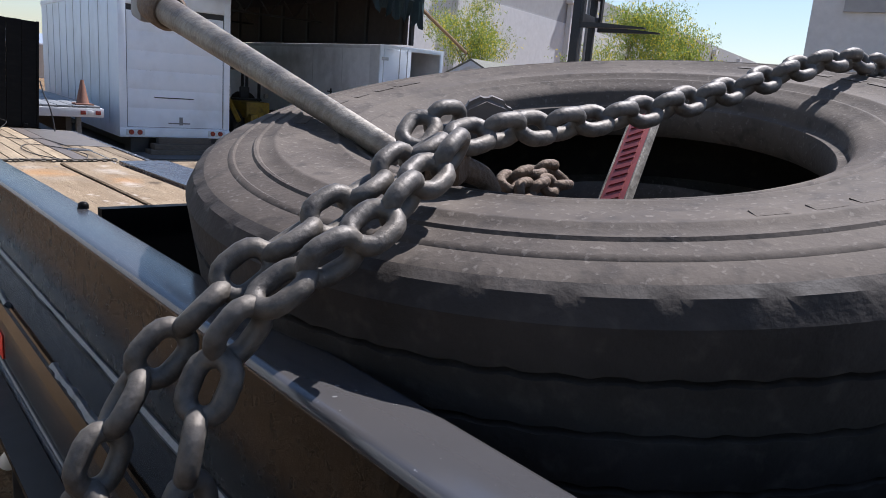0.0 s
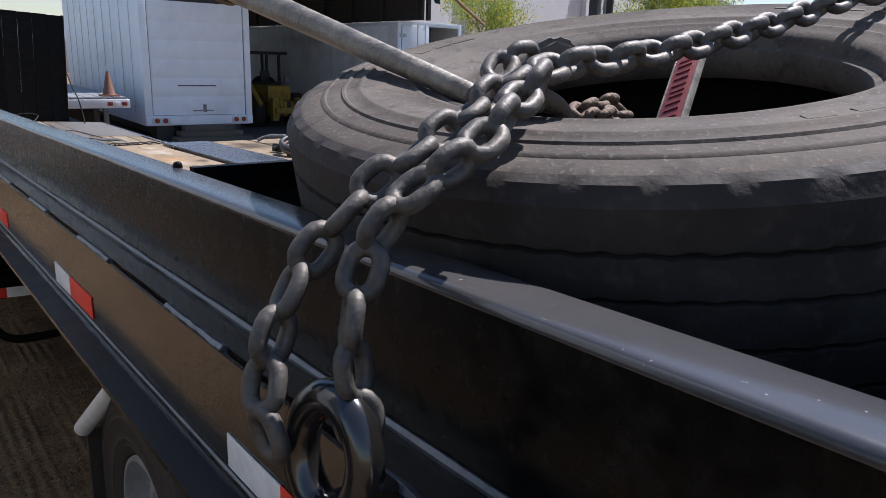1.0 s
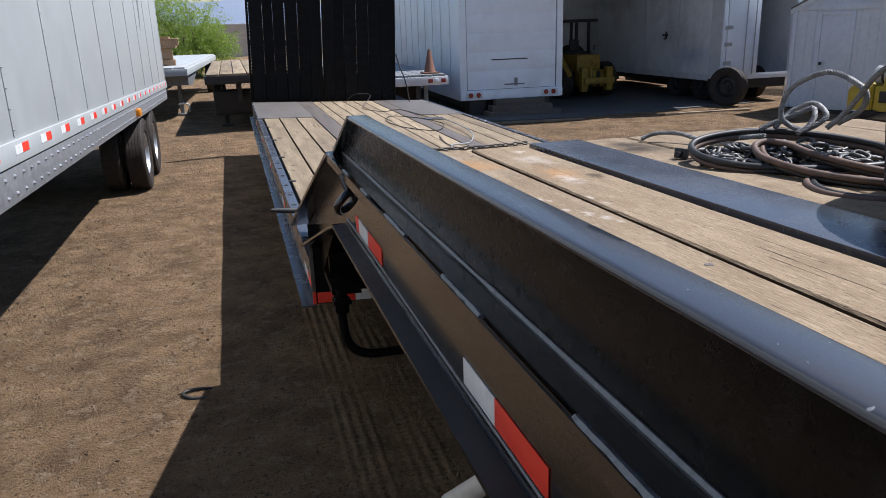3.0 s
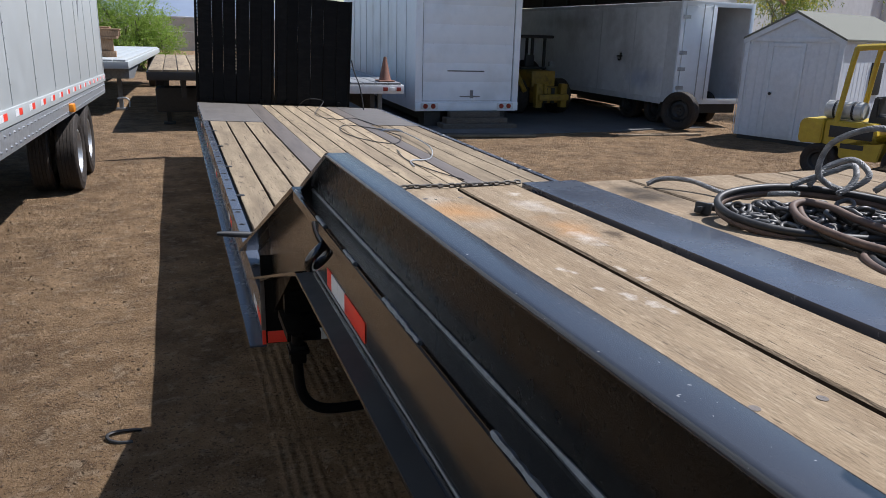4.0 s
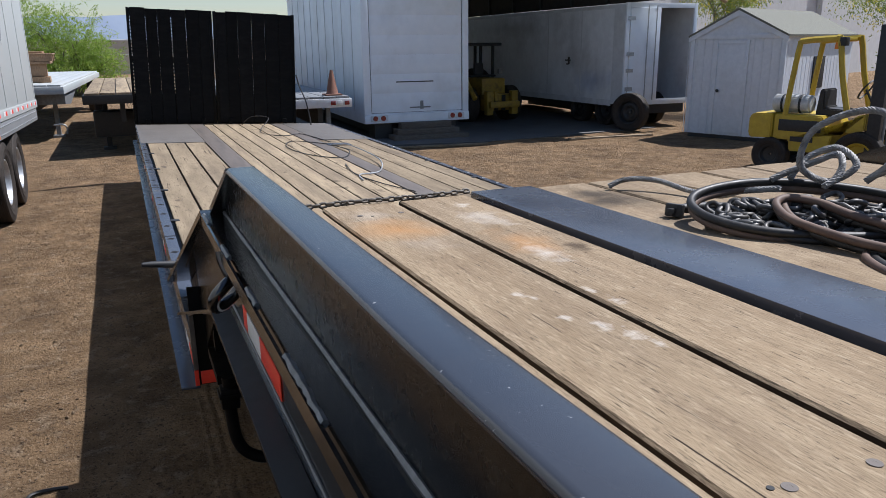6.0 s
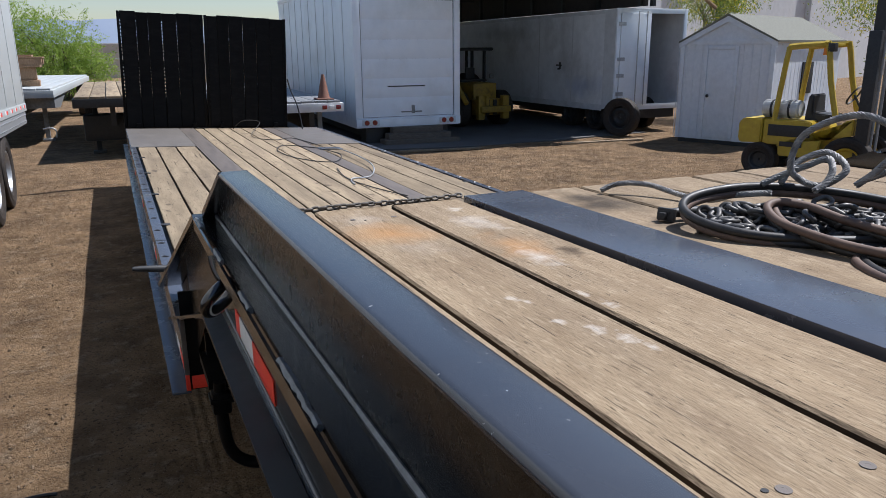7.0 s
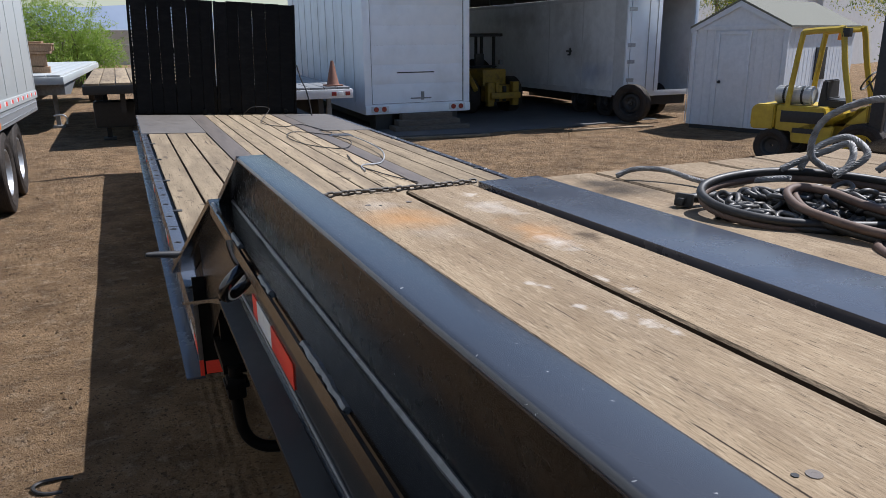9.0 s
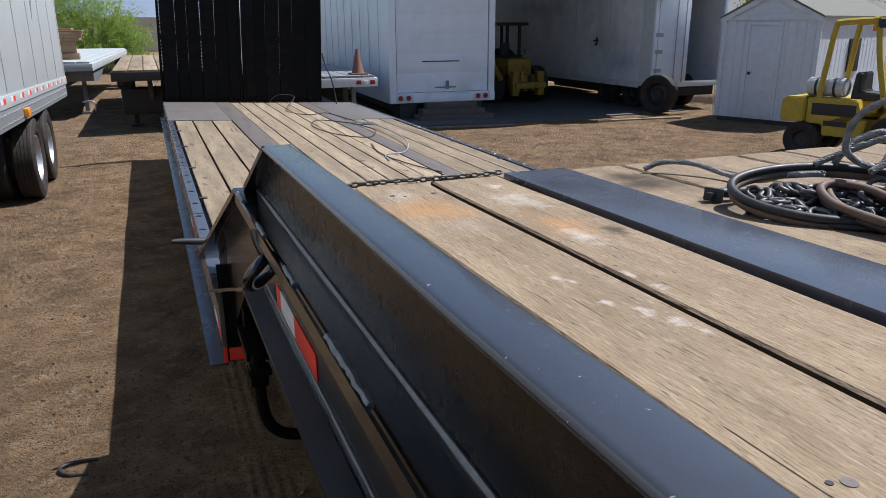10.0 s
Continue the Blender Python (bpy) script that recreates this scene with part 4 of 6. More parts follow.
# ---- tyres ----
def tyre_parts(parent, R=0.53, half=0.14, bead=0.288, rim=True, n=180, seed=0, sidewall=M_RUBBER, tread=M_TREAD, rim_mat=M_GREY, dish=None):
    """A truck tyre about its own z axis: ribbed sidewalls, grooved tread with notched shoulders, and a rim."""
    r = random.Random(seed)
    k = R / 0.53
    h = half / 0.14
    up = [(0.300, 0.040), (0.290, 0.052), (0.286, 0.070), (0.287, 0.088), (0.2885, 0.0905), (0.2975, 0.0930), (0.2995, 0.0955), (0.301, 0.1060), (0.307, 0.1130), (0.318, 0.119), (0.330, 0.1225), (0.333, 0.1250), (0.336, 0.1255), (0.339, 0.1240), (0.353, 0.129), (0.356, 0.1315), (0.359, 0.1320), (0.362, 0.1305), (0.393, 0.1345),
          (0.396, 0.1358), (0.424, 0.1375), (0.4275, 0.1398), (0.4315, 0.1398), (0.435, 0.1372), (0.448, 0.1362), (0.4505, 0.1380), (0.4535, 0.1378), (0.456, 0.1350), (0.474, 0.1328), (0.4765, 0.1345), (0.480, 0.1338), (0.4825, 0.1312), (0.502, 0.1290), (0.508, 0.1265)]
    prof = [(bead + (a - 0.288) / (0.53 - 0.288) * (R - bead), b * h) for a, b in up]
    side = prof[:]
    for sgn, name in ((1, "sidewall"), (-1, "sidewall")):
        bm = bmesh.new()
        p = [(a, b * sgn) for a, b in side]
        inner = [(R - 0.045 * k, 0.085 * h * sgn), (R - 0.06 * k, 0.112 * h * sgn), (bead + 0.10, 0.126 * h * sgn), (bead + 0.02, 0.09 * h * sgn)]
        lathe(bm, p + inner, n)
        part(name, bm, sidewall, parent, "ribbed dusty rubber sidewall")
    sh = side[-1]
    tr = [(sh[0], sh[1]), (sh[0] + 0.012 * k, sh[1] - 0.004), (R - 0.006 * k, 0.114 * h), (R, 0.106 * h)]
    for g in (0.066, 0.023):
        tr += [(R, (g + 0.0032) * h), (R - 0.009 * k, (g + 0.002) * h), (R - 0.009 * k, (g - 0.002) * h), (R, (g - 0.0032) * h)]
    full = tr + [(a, -b) for a, b in reversed(tr)] + [(R - 0.045 * k, -0.085 * h), (R - 0.045 * k, 0.085 * h)]
    bm = bmesh.new()
    lathe(bm, full, n)
    bm.verts.ensure_lookup_table()
    m = len(full)
    # small shallow notches round both shoulders, wavy groove lips
    last = len(tr) * 2 - 1
    for ring in (1, last - 1):
        for q in range(n):
            if q % 6 in (0, 1):
                v = bm.verts[ring * n + q]
                f = 1 - 0.0016 * k / R
                v.co.x *= f
                v.co.y *= f
                v.co.z *= 0.993
    for ring in range(4, last - 3):
        for q in range(n):
            bm.verts[ring * n + q].co.z += 0.0013 * math.sin(q * 1.9) + r.uniform(-0.0006, 0.0006)
    part("tread", bm, tread, parent, "worn dark tread with circumferential grooves", angle=28)
    if rim:
        bm = bmesh.new()
        b = bead
        lathe(bm, [(b + 0.008, 0.100 * h), (b + 0.004, 0.112 * h), (b - 0.010, 0.112 * h), (b - 0.022, 0.095 * h), (b - 0.026, 0.06 * h), (b - 0.045, 0.03 * h), (b - 0.045, -0.05 * h), (b - 0.026, -0.07 * h),
                   (b - 0.02, -0.10 * h), (b + 0.006, -0.11 * h), (b + 0.008, -0.09 * h), (b - 0.012, -0.055 * h), (b - 0.034, -0.045 * h), (b - 0.034, 0.025 * h), (b - 0.012, 0.06 * h)], 96)
        part("rim", bm, rim_mat, parent, "dusty steel rim")
        if dish is not None:
            bm = bmesh.new()
            lathe(bm, [(b - 0.046, dish + 0.02), (b - 0.06, dish + 0.035), (b - 0.12, dish + 0.045), (0.11, dish + 0.01), (0.10, dish), (0.055, dish), (0.05, dish + 0.04), (0.02, dish + 0.045),
                       (0.02, dish - 0.02), (b - 0.12, dish - 0.02), (b - 0.046, dish - 0.03)], 48)
            for q in range(10):
                a = radians(36 * q)
                cyl(bm, (0.14 * math.cos(a), 0.14 * math.sin(a), dish), (0.14 * math.cos(a), 0.14 * math.sin(a), dish + 0.045), 0.016, 0.014, 6)
            part("wheel_disc", bm, rim_mat, parent)


spare = thing("tyre", "worn dusty truck tyre lying tilted in the neck well", "tyre", pose(0.516, -2.463, 1.991, -1.8, 0, 0) @ pose(0, 0, 0, 0, -12.6, 20), "spare truck tyres")
tyre_parts(spare, 0.479, 0.131, bead=0.247, rim=False, seed=1, n=288)
spare2 = thing("tyre", "truck tyre lying tilted on the plank deck beside the chains", "tyre", pose(1.518, -1.17, NECK + 0.237, 0, -8.5, 0) @ pose(0, 0, 0, 0, 0, 60), "spare truck tyres")
tyre_parts(spare2, 0.52, 0.142, rim=False, seed=2)


def tyre_marks(parent, r, z, words, mat, seed=0):
    """Raised illegible marks round the sidewall, as plain bars."""
    rr = random.Random(seed)
    for a0, a1 in words:
        bm = bmesh.new()
        a = a0
        while a < a1:
            w = rr.uniform(4.0, 8.0)
            for q in range(int(w)):
                m = pose(0, 0, 0, 0, 0, a + q) @ pose(r, 0, z)
                box(bm, (-0.0065, -0.5 * radians(1.0) * r, -0.004), (0.0065, 0.5 * radians(1.0) * r, -0.0001), 0.0, m)
            a += w + rr.uniform(1.5, 3.0)
        part("raised_mark", bm, mat, parent, smooth=False, kind="stuff")


tyre_marks(spare, 0.366, 0.1287, ((-60, -20), (70, 118), (215, 250)), M_RUBBER, 1)
tyre_marks(spare2, 0.404, 0.1392, ((160, 190), (215, 262)), M_RUBBER, 2)


# ---- tie-down chain ----
def link_mesh(name, L=0.0500, W=0.0380, r=0.0070, mat=M_CHAIN, n=12):
    pts = []
    half, rad = (L - W) / 2, W / 2 - r
    for k in range(8):
        q = math.pi * (k / 7) - math.pi / 2
        pts.append((half + rad * math.cos(q), rad * math.sin(q), 0))
    for k in range(8):
        q = math.pi * (k / 7) + math.pi / 2
        pts.append((-half + rad * math.cos(q), rad * math.sin(q), 0))
    bm = bmesh.new()
    tube(bm, pts, r, n, closed=True)
    return mesh_of(name, bm, mat, angle=70)


def chain_along(parent, pts, mesh, pitch=0.0362, roll0=45.0, jitter=6, seed=0, label=""):
    """Links laid along a path, each turned a quarter to the last."""
    r = random.Random(seed)
    path = smooth_path(pts, 24)
    acc = [0.0]
    for a, b in zip(path, path[1:]):
        acc.append(acc[-1] + (b - a).length)
    d, k = pitch / 2, 0
    while d < acc[-1]:
        i = max(j for j in range(len(acc)) if acc[j] <= d)
        i = min(i, len(path) - 2)
        f = (d - acc[i]) / max(acc[i + 1] - acc[i], 1e-6)
        p = path[i].lerp(path[i + 1], f)
        t = (path[min(i + 3, len(path) - 1)] - path[max(i - 2, 0)]).normalized()
        q = t.to_track_quat("X", "Z").to_matrix().to_4x4()
        ob = new("link", mesh)
        ob.parent = parent
        ob.matrix_basis = Matrix.Translation(p) @ q @ pose(0, 0, 0, roll0 + 90 * (k % 2) + r.uniform(-jitter, jitter), r.uniform(-3, 3), r.uniform(-3, 3))
        d += pitch
        k += 1


LINK = link_mesh("link")
SMALLRUST = link_mesh("link", L=0.0370, W=0.0260, r=0.0050, mat=M_RUSTCHAIN)
tie = thing("tie_down_chain", "heavy dark steel chain pulled over the tyre and beam", "chain")
chain_along(tie, [(0.162, -2.588, 2.088), (0.105, -2.610, 2.062), (0.062, -2.628, 2.042), (0.026, -2.633, 2.023), (-0.013, -2.626, 2.000), (-0.040, -2.622, 1.968), (-0.066, -2.632, 1.918), (-0.070, -2.645, 1.857), (-0.066, -2.648, 1.80)], LINK, roll0=70, seed=1)
chain_along(tie, [(0.165, -2.556, 2.086), (0.105, -2.570, 2.062), (0.060, -2.582, 2.042), (0.019, -2.586, 2.022), (-0.020, -2.582, 1.997), (-0.045, -2.576, 1.972), (-0.085, -2.576, 1.928), (-0.108, -2.585, 1.885), (-0.121, -2.598, 1.840), (-0.110, -2.612, 1.80)], LINK, roll0=20, seed=2)
chain_along(tie, [(0.178, -2.560, 2.088), (0.220, -2.560, 2.096), (0.254, -2.562, 2.099), (0.313, -2.566, 2.106), (0.395, -2.572, 2.118), (0.480, -2.576, 2.134), (0.578, -2.580, 2.154), (0.68, -2.588, 2.181), (0.755, -2.594, 2.198), (0.820, -2.600, 2.204), (0.880, -2.604, 2.201), (0.935, -2.608, 2.180), (0.985, -2.61, 2.12)], LINK, pitch=0.0365, roll0=40, seed=4)
chain_along(tie, [(0.172, -2.512, 2.078), (0.190, -2.504, 2.094), (0.222, -2.500, 2.101), (0.245, -2.500, 2.092)], LINK, roll0=25, jitter=10, seed=7)
chain_along(tie, [(0.262, -2.540, 2.044), (0.292, -2.525, 2.052), (0.325, -2.516, 2.054), (0.360, -2.508, 2.054), (0.392, -2.50, 2.040)], SMALLRUST, pitch=0.0265, roll0=30, jitter=25, seed=5)
chain_along(tie, [(0.27, -2.552, 2.040), (0.318, -2.535, 2.043), (0.362, -2.522, 2.040)], SMALLRUST, pitch=0.0265, roll0=60, jitter=25, seed=6)

# thick ring on the beam that takes the chain ends
bm = bmesh.new()
tube(bm, ring_bar((-0.084, -2.632, 1.812), 0.036, 0.044, 0.0125, tilt=6, yaw=10), 0.0145, 14, closed=True)
box(bm, (-0.085, -2.645, 1.760), (-0.03, -2.620, 1.776), 0.004)
part("tie_ring", bm, M_BLACK, trailer, "thick black bent steel tie ring")

# load binder: ratchet body with its bolts, hooks, and the long pipe that turns it
binder = thing("load_binder", "rusty chain binder with hex bolts on the tyre", "chain binder")
bm = bmesh.new()
box(bm, (-0.020, -0.016, -0.020), (0.018, 0.016, 0.008), 0.006, pose(0.184, -2.548, 2.072, 0, -8, 35))
part("body", bm, M_RUSTCHAIN, binder, "rusty brown binder body")
bm = bmesh.new()
tube(bm, smooth_path([(0.186, -2.548, 2.066), (0.206, -2.545, 2.062), (0.228, -2.546, 2.054), (0.240, -2.548, 2.040)], 5), [0.013 - 0.0003 * q for q in range(16)], 12)
part("shank", bm, M_RUSTCHAIN, binder, "rusty forged shank")
bm = bmesh.new()
prism(bm, [(-0.034, -0.012), (-0.022, 0.010), (0.000, 0.019), (0.022, 0.010), (0.030, -0.008), (0.010, -0.018)], "y", -0.012, 0.012)
bmesh.ops.transform(bm, matrix=pose(0.277, -2.490, 2.108, 6, -6, -38), verts=bm.verts[:])
bmesh.ops.bevel(bm, geom=bm.edges[:], offset=0.006, segments=3, affect="EDGES")
part("hook_body", bm, M_STRIP, binder, "forged dull grey hook body")
for (bx_, by_, bz_, mt) in ((0.182, -2.548, 2.087, M_RUSTCHAIN),):
    bm = bmesh.new()
    m = pose(bx_, by_, bz_, 10, -8, 15)
    bmesh.ops.create_cone(bm, cap_ends=True, segments=6, radius1=0.0115, radius2=0.0115, depth=0.010, matrix=m)
    bmesh.ops.bevel(bm, geom=bm.edges[:], offset=0.0012, segments=1, affect="EDGES")
    bmesh.ops.create_cone(bm, cap_ends=True, segments=16, radius1=0.0145, radius2=0.0145, depth=0.003, matrix=m @ pose(0, 0, -0.008))
    part("bolt", bm, mt, binder, "hexagonal bolt head")
bar = thing("cheater_pipe", "worn galvanised steel pipe leaning over the tyre", "pipe")
p0, dv = Vector((0.235, -2.407, 2.058)), Vector((0.063, 0.978, 0.201)).normalized()
bm = bmesh.new()
L = 0.86
tube(bm, [p0, p0 + dv * 0.003, p0 + dv * 0.3, p0 + dv * 0.6, p0 + dv * L], [0.0115, 0.0130, 0.0175, 0.0225, 0.0265], 24)
part("shaft", bm, M_PIPE, bar)
bm = bmesh.new()
tube(bm, [p0 + dv * (L - 0.04), p0 + dv * (L - 0.03), p0 + dv * (L + 0.05), p0 + dv * (L + 0.06)], [0.030, 0.036, 0.037, 0.031], 20)
part("collar", bm, M_RUSTCHAIN, bar, "thicker rusty pipe collar")
bm = bmesh.new()
m = Matrix.Translation(p0 + dv * (L + 0.16)) @ dv.to_track_quat("Z", "X").to_matrix().to_4x4()
box(bm, (-0.040, -0.028, -0.10), (0.040, 0.028, -0.02), 0.012, m)
part("jaw", bm, M_GREY, bar, "grey metal end fitting")

lever = thing("binder_lever", "red painted steel lever with raised lettering inside the tyre", "lever")
q0, q1 = Vector((0.40, -2.535, 1.93)), Vector((0.612, -2.44, 2.112))
lm = Matrix.Translation((q0 + q1) / 2) @ (q1 - q0).to_track_quat("Z", "X").to_matrix().to_4x4()
hl = (q1 - q0).length / 2
lrot = pose(0, 0, 0, 0, 0, 62)
bm = bmesh.new()
box(bm, (-0.0185, -0.006, -hl), (0.0185, 0.006, hl), 0.002, lm @ lrot)
part("web", bm, M_RED, lever, "red painted web")
for s in (-1, 1):
    bm = bmesh.new()
    box(bm, (s * 0.0200 - 0.0016, -0.0065, -hl), (s * 0.0200 + 0.0016, 0.0065, hl), 0.002, lm @ lrot)
    part("edge_rib", bm, M_PIPE, lever, "worn bare edge rib")
bm = bmesh.new()
rr = random.Random(5)
z = -hl * 0.2
while z < hl * 0.9:
    w = rr.uniform(0.006, 0.011)
    for yy in (-0.0075, 0.0060):
        box(bm, (-0.011, yy, z), (0.011, yy + 0.0015, z + w * 0.7), 0.0, lm @ lrot)
    z += w + 0.004
part("raised_lettering", bm, M_RED, lever, "raised red marks", smooth=False)

# ---- things on the neck deck ----
hose = thing("hose_coil", "black and faded brown hoses coiled on the planks", "hose")
rr = random.Random(8)
def hose_run(name, pts, r, mat, label, closed=True):
    bm = bmesh.new()
    tube(bm, smooth_path([(x, y, NECK + z) for x, y, z in pts], 8, closed=closed), r, 10, closed=closed)
    part(name, bm, mat, hose, label)


# one wide loop of twin hose, lifted on the chain heap along its far side
coil = [(1.134, -0.068, 0.052), (1.19, -0.022, 0.070), (1.29, -0.022, 0.084), (1.40, -0.055, 0.090), (1.52, -0.135, 0.085), (1.62, -0.25, 0.070), (1.66, -0.38, 0.050), (1.58, -0.46, 0.034), (1.43, -0.435, 0.026), (1.29, -0.37, 0.024), (1.175, -0.27, 0.026), (1.125, -0.16, 0.036)]
hose_run("hose", coil, 0.0115, M_HOSE, "black rubber hose")
hose_run("hose", [(1.38 + (x - 1.38) * 0.985, -0.22 + (y + 0.22) * 0.985, z - 0.017) for x, y, z in coil], 0.0105, M_HOSEPINK, "faded brown hose")
hose_run("hose", [(1.38 + (x - 1.38) * 0.94 + 0.03, -0.22 + (y + 0.22) * 0.9 - 0.05, max(0.012, z * 0.4)) for x, y, z in coil], 0.0105, M_HOSE, "black rubber hose")
for z, dx, m in ((0.0, 0.0, M_HOSEPINK), (-0.018, 0.012, M_HOSE), (-0.012, 0.03, M_HOSEPINK)):
    hose_run("hose", [(1.46 + dx, -0.62, 0.03 + z), (1.40 + dx, -0.50, 0.045 + z), (1.365 + dx, -0.36, 0.06 + z), (1.36 + dx, -0.26, 0.075 + z), (1.325 + dx, -0.20, 0.080 + z), (1.275 + dx, -0.205, 0.072 + z), (1.24 + dx, -0.27, 0.055 + z), (1.235 + dx, -0.36, 0.045 + z), (1.25 + dx, -0.47, 0.036 + z), (1.29 + dx, -0.60, 0.034 + z), (1.38 + dx, -0.72, 0.032 + z)], 0.0105, m, "faded brown hose" if m is M_HOSEPINK else "black rubber hose", closed=False)
for dx, m in ((0.0, M_HOSEPINK), (0.022, M_HOSE)):
    hose_run("hose", [(1.42, -0.47 + dx, 0.012), (1.27 + dx, -0.47, 0.012), (1.20 + dx, -0.53, 0.012), (1.165 + dx, -0.64, 0.012), (1.23 + dx, -0.76, 0.012), (1.38 + dx, -0.82, 0.012)], 0.0100, m, "faded brown hose" if m is M_HOSEPINK else "black rubber hose", closed=False)
bm = bmesh.new()
tube(bm, smooth_path([(1.155, 0.02, NECK + 0.022), (1.20, 0.015, NECK + 0.024), (1.28, 0.01, NECK + 0.02), (1.34, 0.0, NECK + 0.016)], 4), [0.013] * 4 + [0.015] * 4 + [0.012] * 4 + [0.008], 10)
box(bm, (-0.009, -0.026, 0.0), (0.009, 0.024, 0.036), 0.005, pose(1.155, 0.022, NECK + 0.002, 0, 8, 24))
box(bm, (-0.020, -0.009, 0.004), (0.004, 0.009, 0.024), 0.004, pose(1.150, 0.022, NECK + 0.002, 0, 8, 24))
part("coupling", bm, M_DARK, hose, "black metal hose coupling")

pile = thing("chain_pile", "heap of dark steel chain lying inside the hose coil", "chain")
PILELINK = link_mesh("link", L=0.062, W=0.041, r=0.0068, mat=M_CHAINLIGHT, n=8)
for k in range(190):
    u, v = rr.uniform(0, 2 * math.pi), math.sqrt(rr.random())
    la, sa = 0.265 * v * math.cos(u), 0.150 * v * math.sin(u)
    px, py = 1.395 + 0.86 * la + 0.5 * sa, -0.215 - 0.5 * la + 0.86 * sa
    pz = NECK + 0.012 + rr.random() * 0.062 * (1 - 0.75 * v * v)
    ob = new("link", PILELINK)
    ob.parent = pile
    ob.matrix_basis = pose(px, py, pz, rr.uniform(-45, 45), rr.uniform(-18, 18), rr.uniform(0, 360))

rope = thing("wire_rope", "stiff loops of grey steel wire rope on the deck", "wire rope")


def strand_rope(name, pts, r=0.0115, lay=0.075):
    """A laid rope: six strands wound about the path."""
    path = smooth_path(pts, 14)
    acc = 0.0
    up = Vector((0, 0, 1))
    frames = []
    for i, p in enumerate(path):
        t = (path[min(i + 1, len(path) - 1)] - path[max(i - 1, 0)]).normalized()
        if i:
            acc += (p - path[i - 1]).length
        else:
            up = t.orthogonal()
        up = (up - t * up.dot(t)).normalized()
        frames.append((p, up, t.cross(up), acc))
    for s in range(6):
        bm = bmesh.new()
        tube(bm, [p + (u * math.cos(a) + w * math.sin(a)) * r * 0.6 for p, u, w, d in frames for a in (2 * math.pi * (d / lay + s / 6),)], r * 0.46, 5)
        part(name, bm, M_ROPE, rope)


# tail lying on the boards, then the standing loop, then the arch that runs on behind the tyre
strand_rope("strand", [(1.254, 0.449, NECK + 0.006), (1.305, 0.425, NECK + 0.028), (1.365, 0.35, NECK + 0.032), (1.395, 0.22, NECK + 0.016), (1.37, 0.08, NECK + 0.03), (1.34, -0.03, NECK + 0.066), (1.38, -0.12, NECK + 0.085)], r=0.0088, lay=0.05)
strand_rope("strand", [(1.435, -0.10, 1.768), (1.455, -0.098, 1.79), (1.500, -0.10, 1.825), (1.538, -0.142, 1.850), (1.545, -0.19, 1.832), (1.528, -0.215, 1.806), (1.478, -0.188, 1.772), (1.440, -0.150, 1.788), (1.422, -0.134, 1.825), (1.432, -0.153, 1.900), (1.448, -0.231, 1.949), (1.464, -0.306, 1.961), (1.494, -0.38, 1.922), (1.497, -0.40, 1.886), (1.503, -0.37, 1.845), (1.512, -0.29, 1.803)], r=0.0088, lay=0.05)
strand_rope("strand", [(1.40, -0.07, 1.764), (1.435, -0.09, 1.785), (1.485, -0.13, 1.815), (1.515, -0.17, 1.838), (1.50, -0.20, 1.815), (1.47, -0.21, 1.785), (1.43, -0.21, 1.766)], r=0.0088, lay=0.05)
strand_rope("strand", [(1.46, -0.30, 1.792), (1.475, -0.33, 1.825), (1.485, -0.36, 1.865), (1.47, -0.45, 1.960), (1.455, -0.53, 1.998), (1.485, -0.59, 1.985), (1.53, -0.60, 1.985), (1.575, -0.60, 2.015), (1.604, -0.60, 2.058), (1.694, -0.60, 2.087), (1.835, -0.62, 2.090), (2.044, -0.64, 2.068), (2.194, -0.66, 2.085), (2.32, -0.70, 2.04), (2.40, -0.72, 1.90)], r=0.0088, lay=0.05)

# chain across the end of the neck deck, loose wire on the main deck
edge_chain = thing("edge_chain", "thin chain lying across the end of the neck deck", "chain")
SMALL = link_mesh("link", L=0.030, W=0.020, r=0.0042, mat=M_CHAIN, n=6)
chain_along(edge_chain, [(0.28, 0.612, NECK - 0.002), (0.45, 0.604, NECK + 0.002), (0.62, 0.600, NECK), (0.82, 0.606, NECK + 0.002)], SMALL, pitch=0.0215, roll0=45, jitter=25, seed=9)
wire = thing("loose_wire", "thin grey wire lying loosely on the deck boards", "wire", pose(0, 0, DECK, 0, 2.46, 0) @ pose(0, 0, -DECK))
bm = bmesh.new()
tube(bm, smooth_path([(1.62, 11.1, DECK + 0.01), (1.75, 10.9, DECK + 0.16), (2.0, 10.75, DECK + 0.15), (1.72, 9.9, DECK + 0.012), (1.95, 9.3, DECK + 0.012), (2.25, 9.5, DECK + 0.015), (2.42, 8.4, DECK + 0.012)], 8), 0.006, 6)
tube(bm, smooth_path([(2.34, 8.15, DECK + 0.012), (1.95, 8.6, DECK + 0.012), (1.72, 8.0, DECK + 0.012), (1.80, 7.2, DECK + 0.012), (2.12, 6.8, DECK + 0.014), (2.36, 7.3, DECK + 0.03), (2.36, 8.0, DECK + 0.012)], 8), 0.006, 6)
tube(bm, smooth_path([(2.02, 6.3, DECK + 0.012), (1.92, 5.6, DECK + 0.012), (2.0, 5.0, DECK + 0.012), (2.15, 4.5, DECK + 0.012)], 8), 0.006, 6)
part("strand", bm, M_DARK, wire)
bm = bmesh.new()
tube(bm, smooth_path([(2.34, 8.1, DECK + 0.014), (2.48, 7.7, DECK + 0.05), (2.44, 6.4, DECK + 0.05), (2.22, 5.7, DECK + 0.014), (1.96, 5.55, DECK + 0.012), (1.88, 5.2, DECK + 0.012)], 8), 0.0075, 6)
part("strand", bm, M_GALV, wire, "pale wire loop")
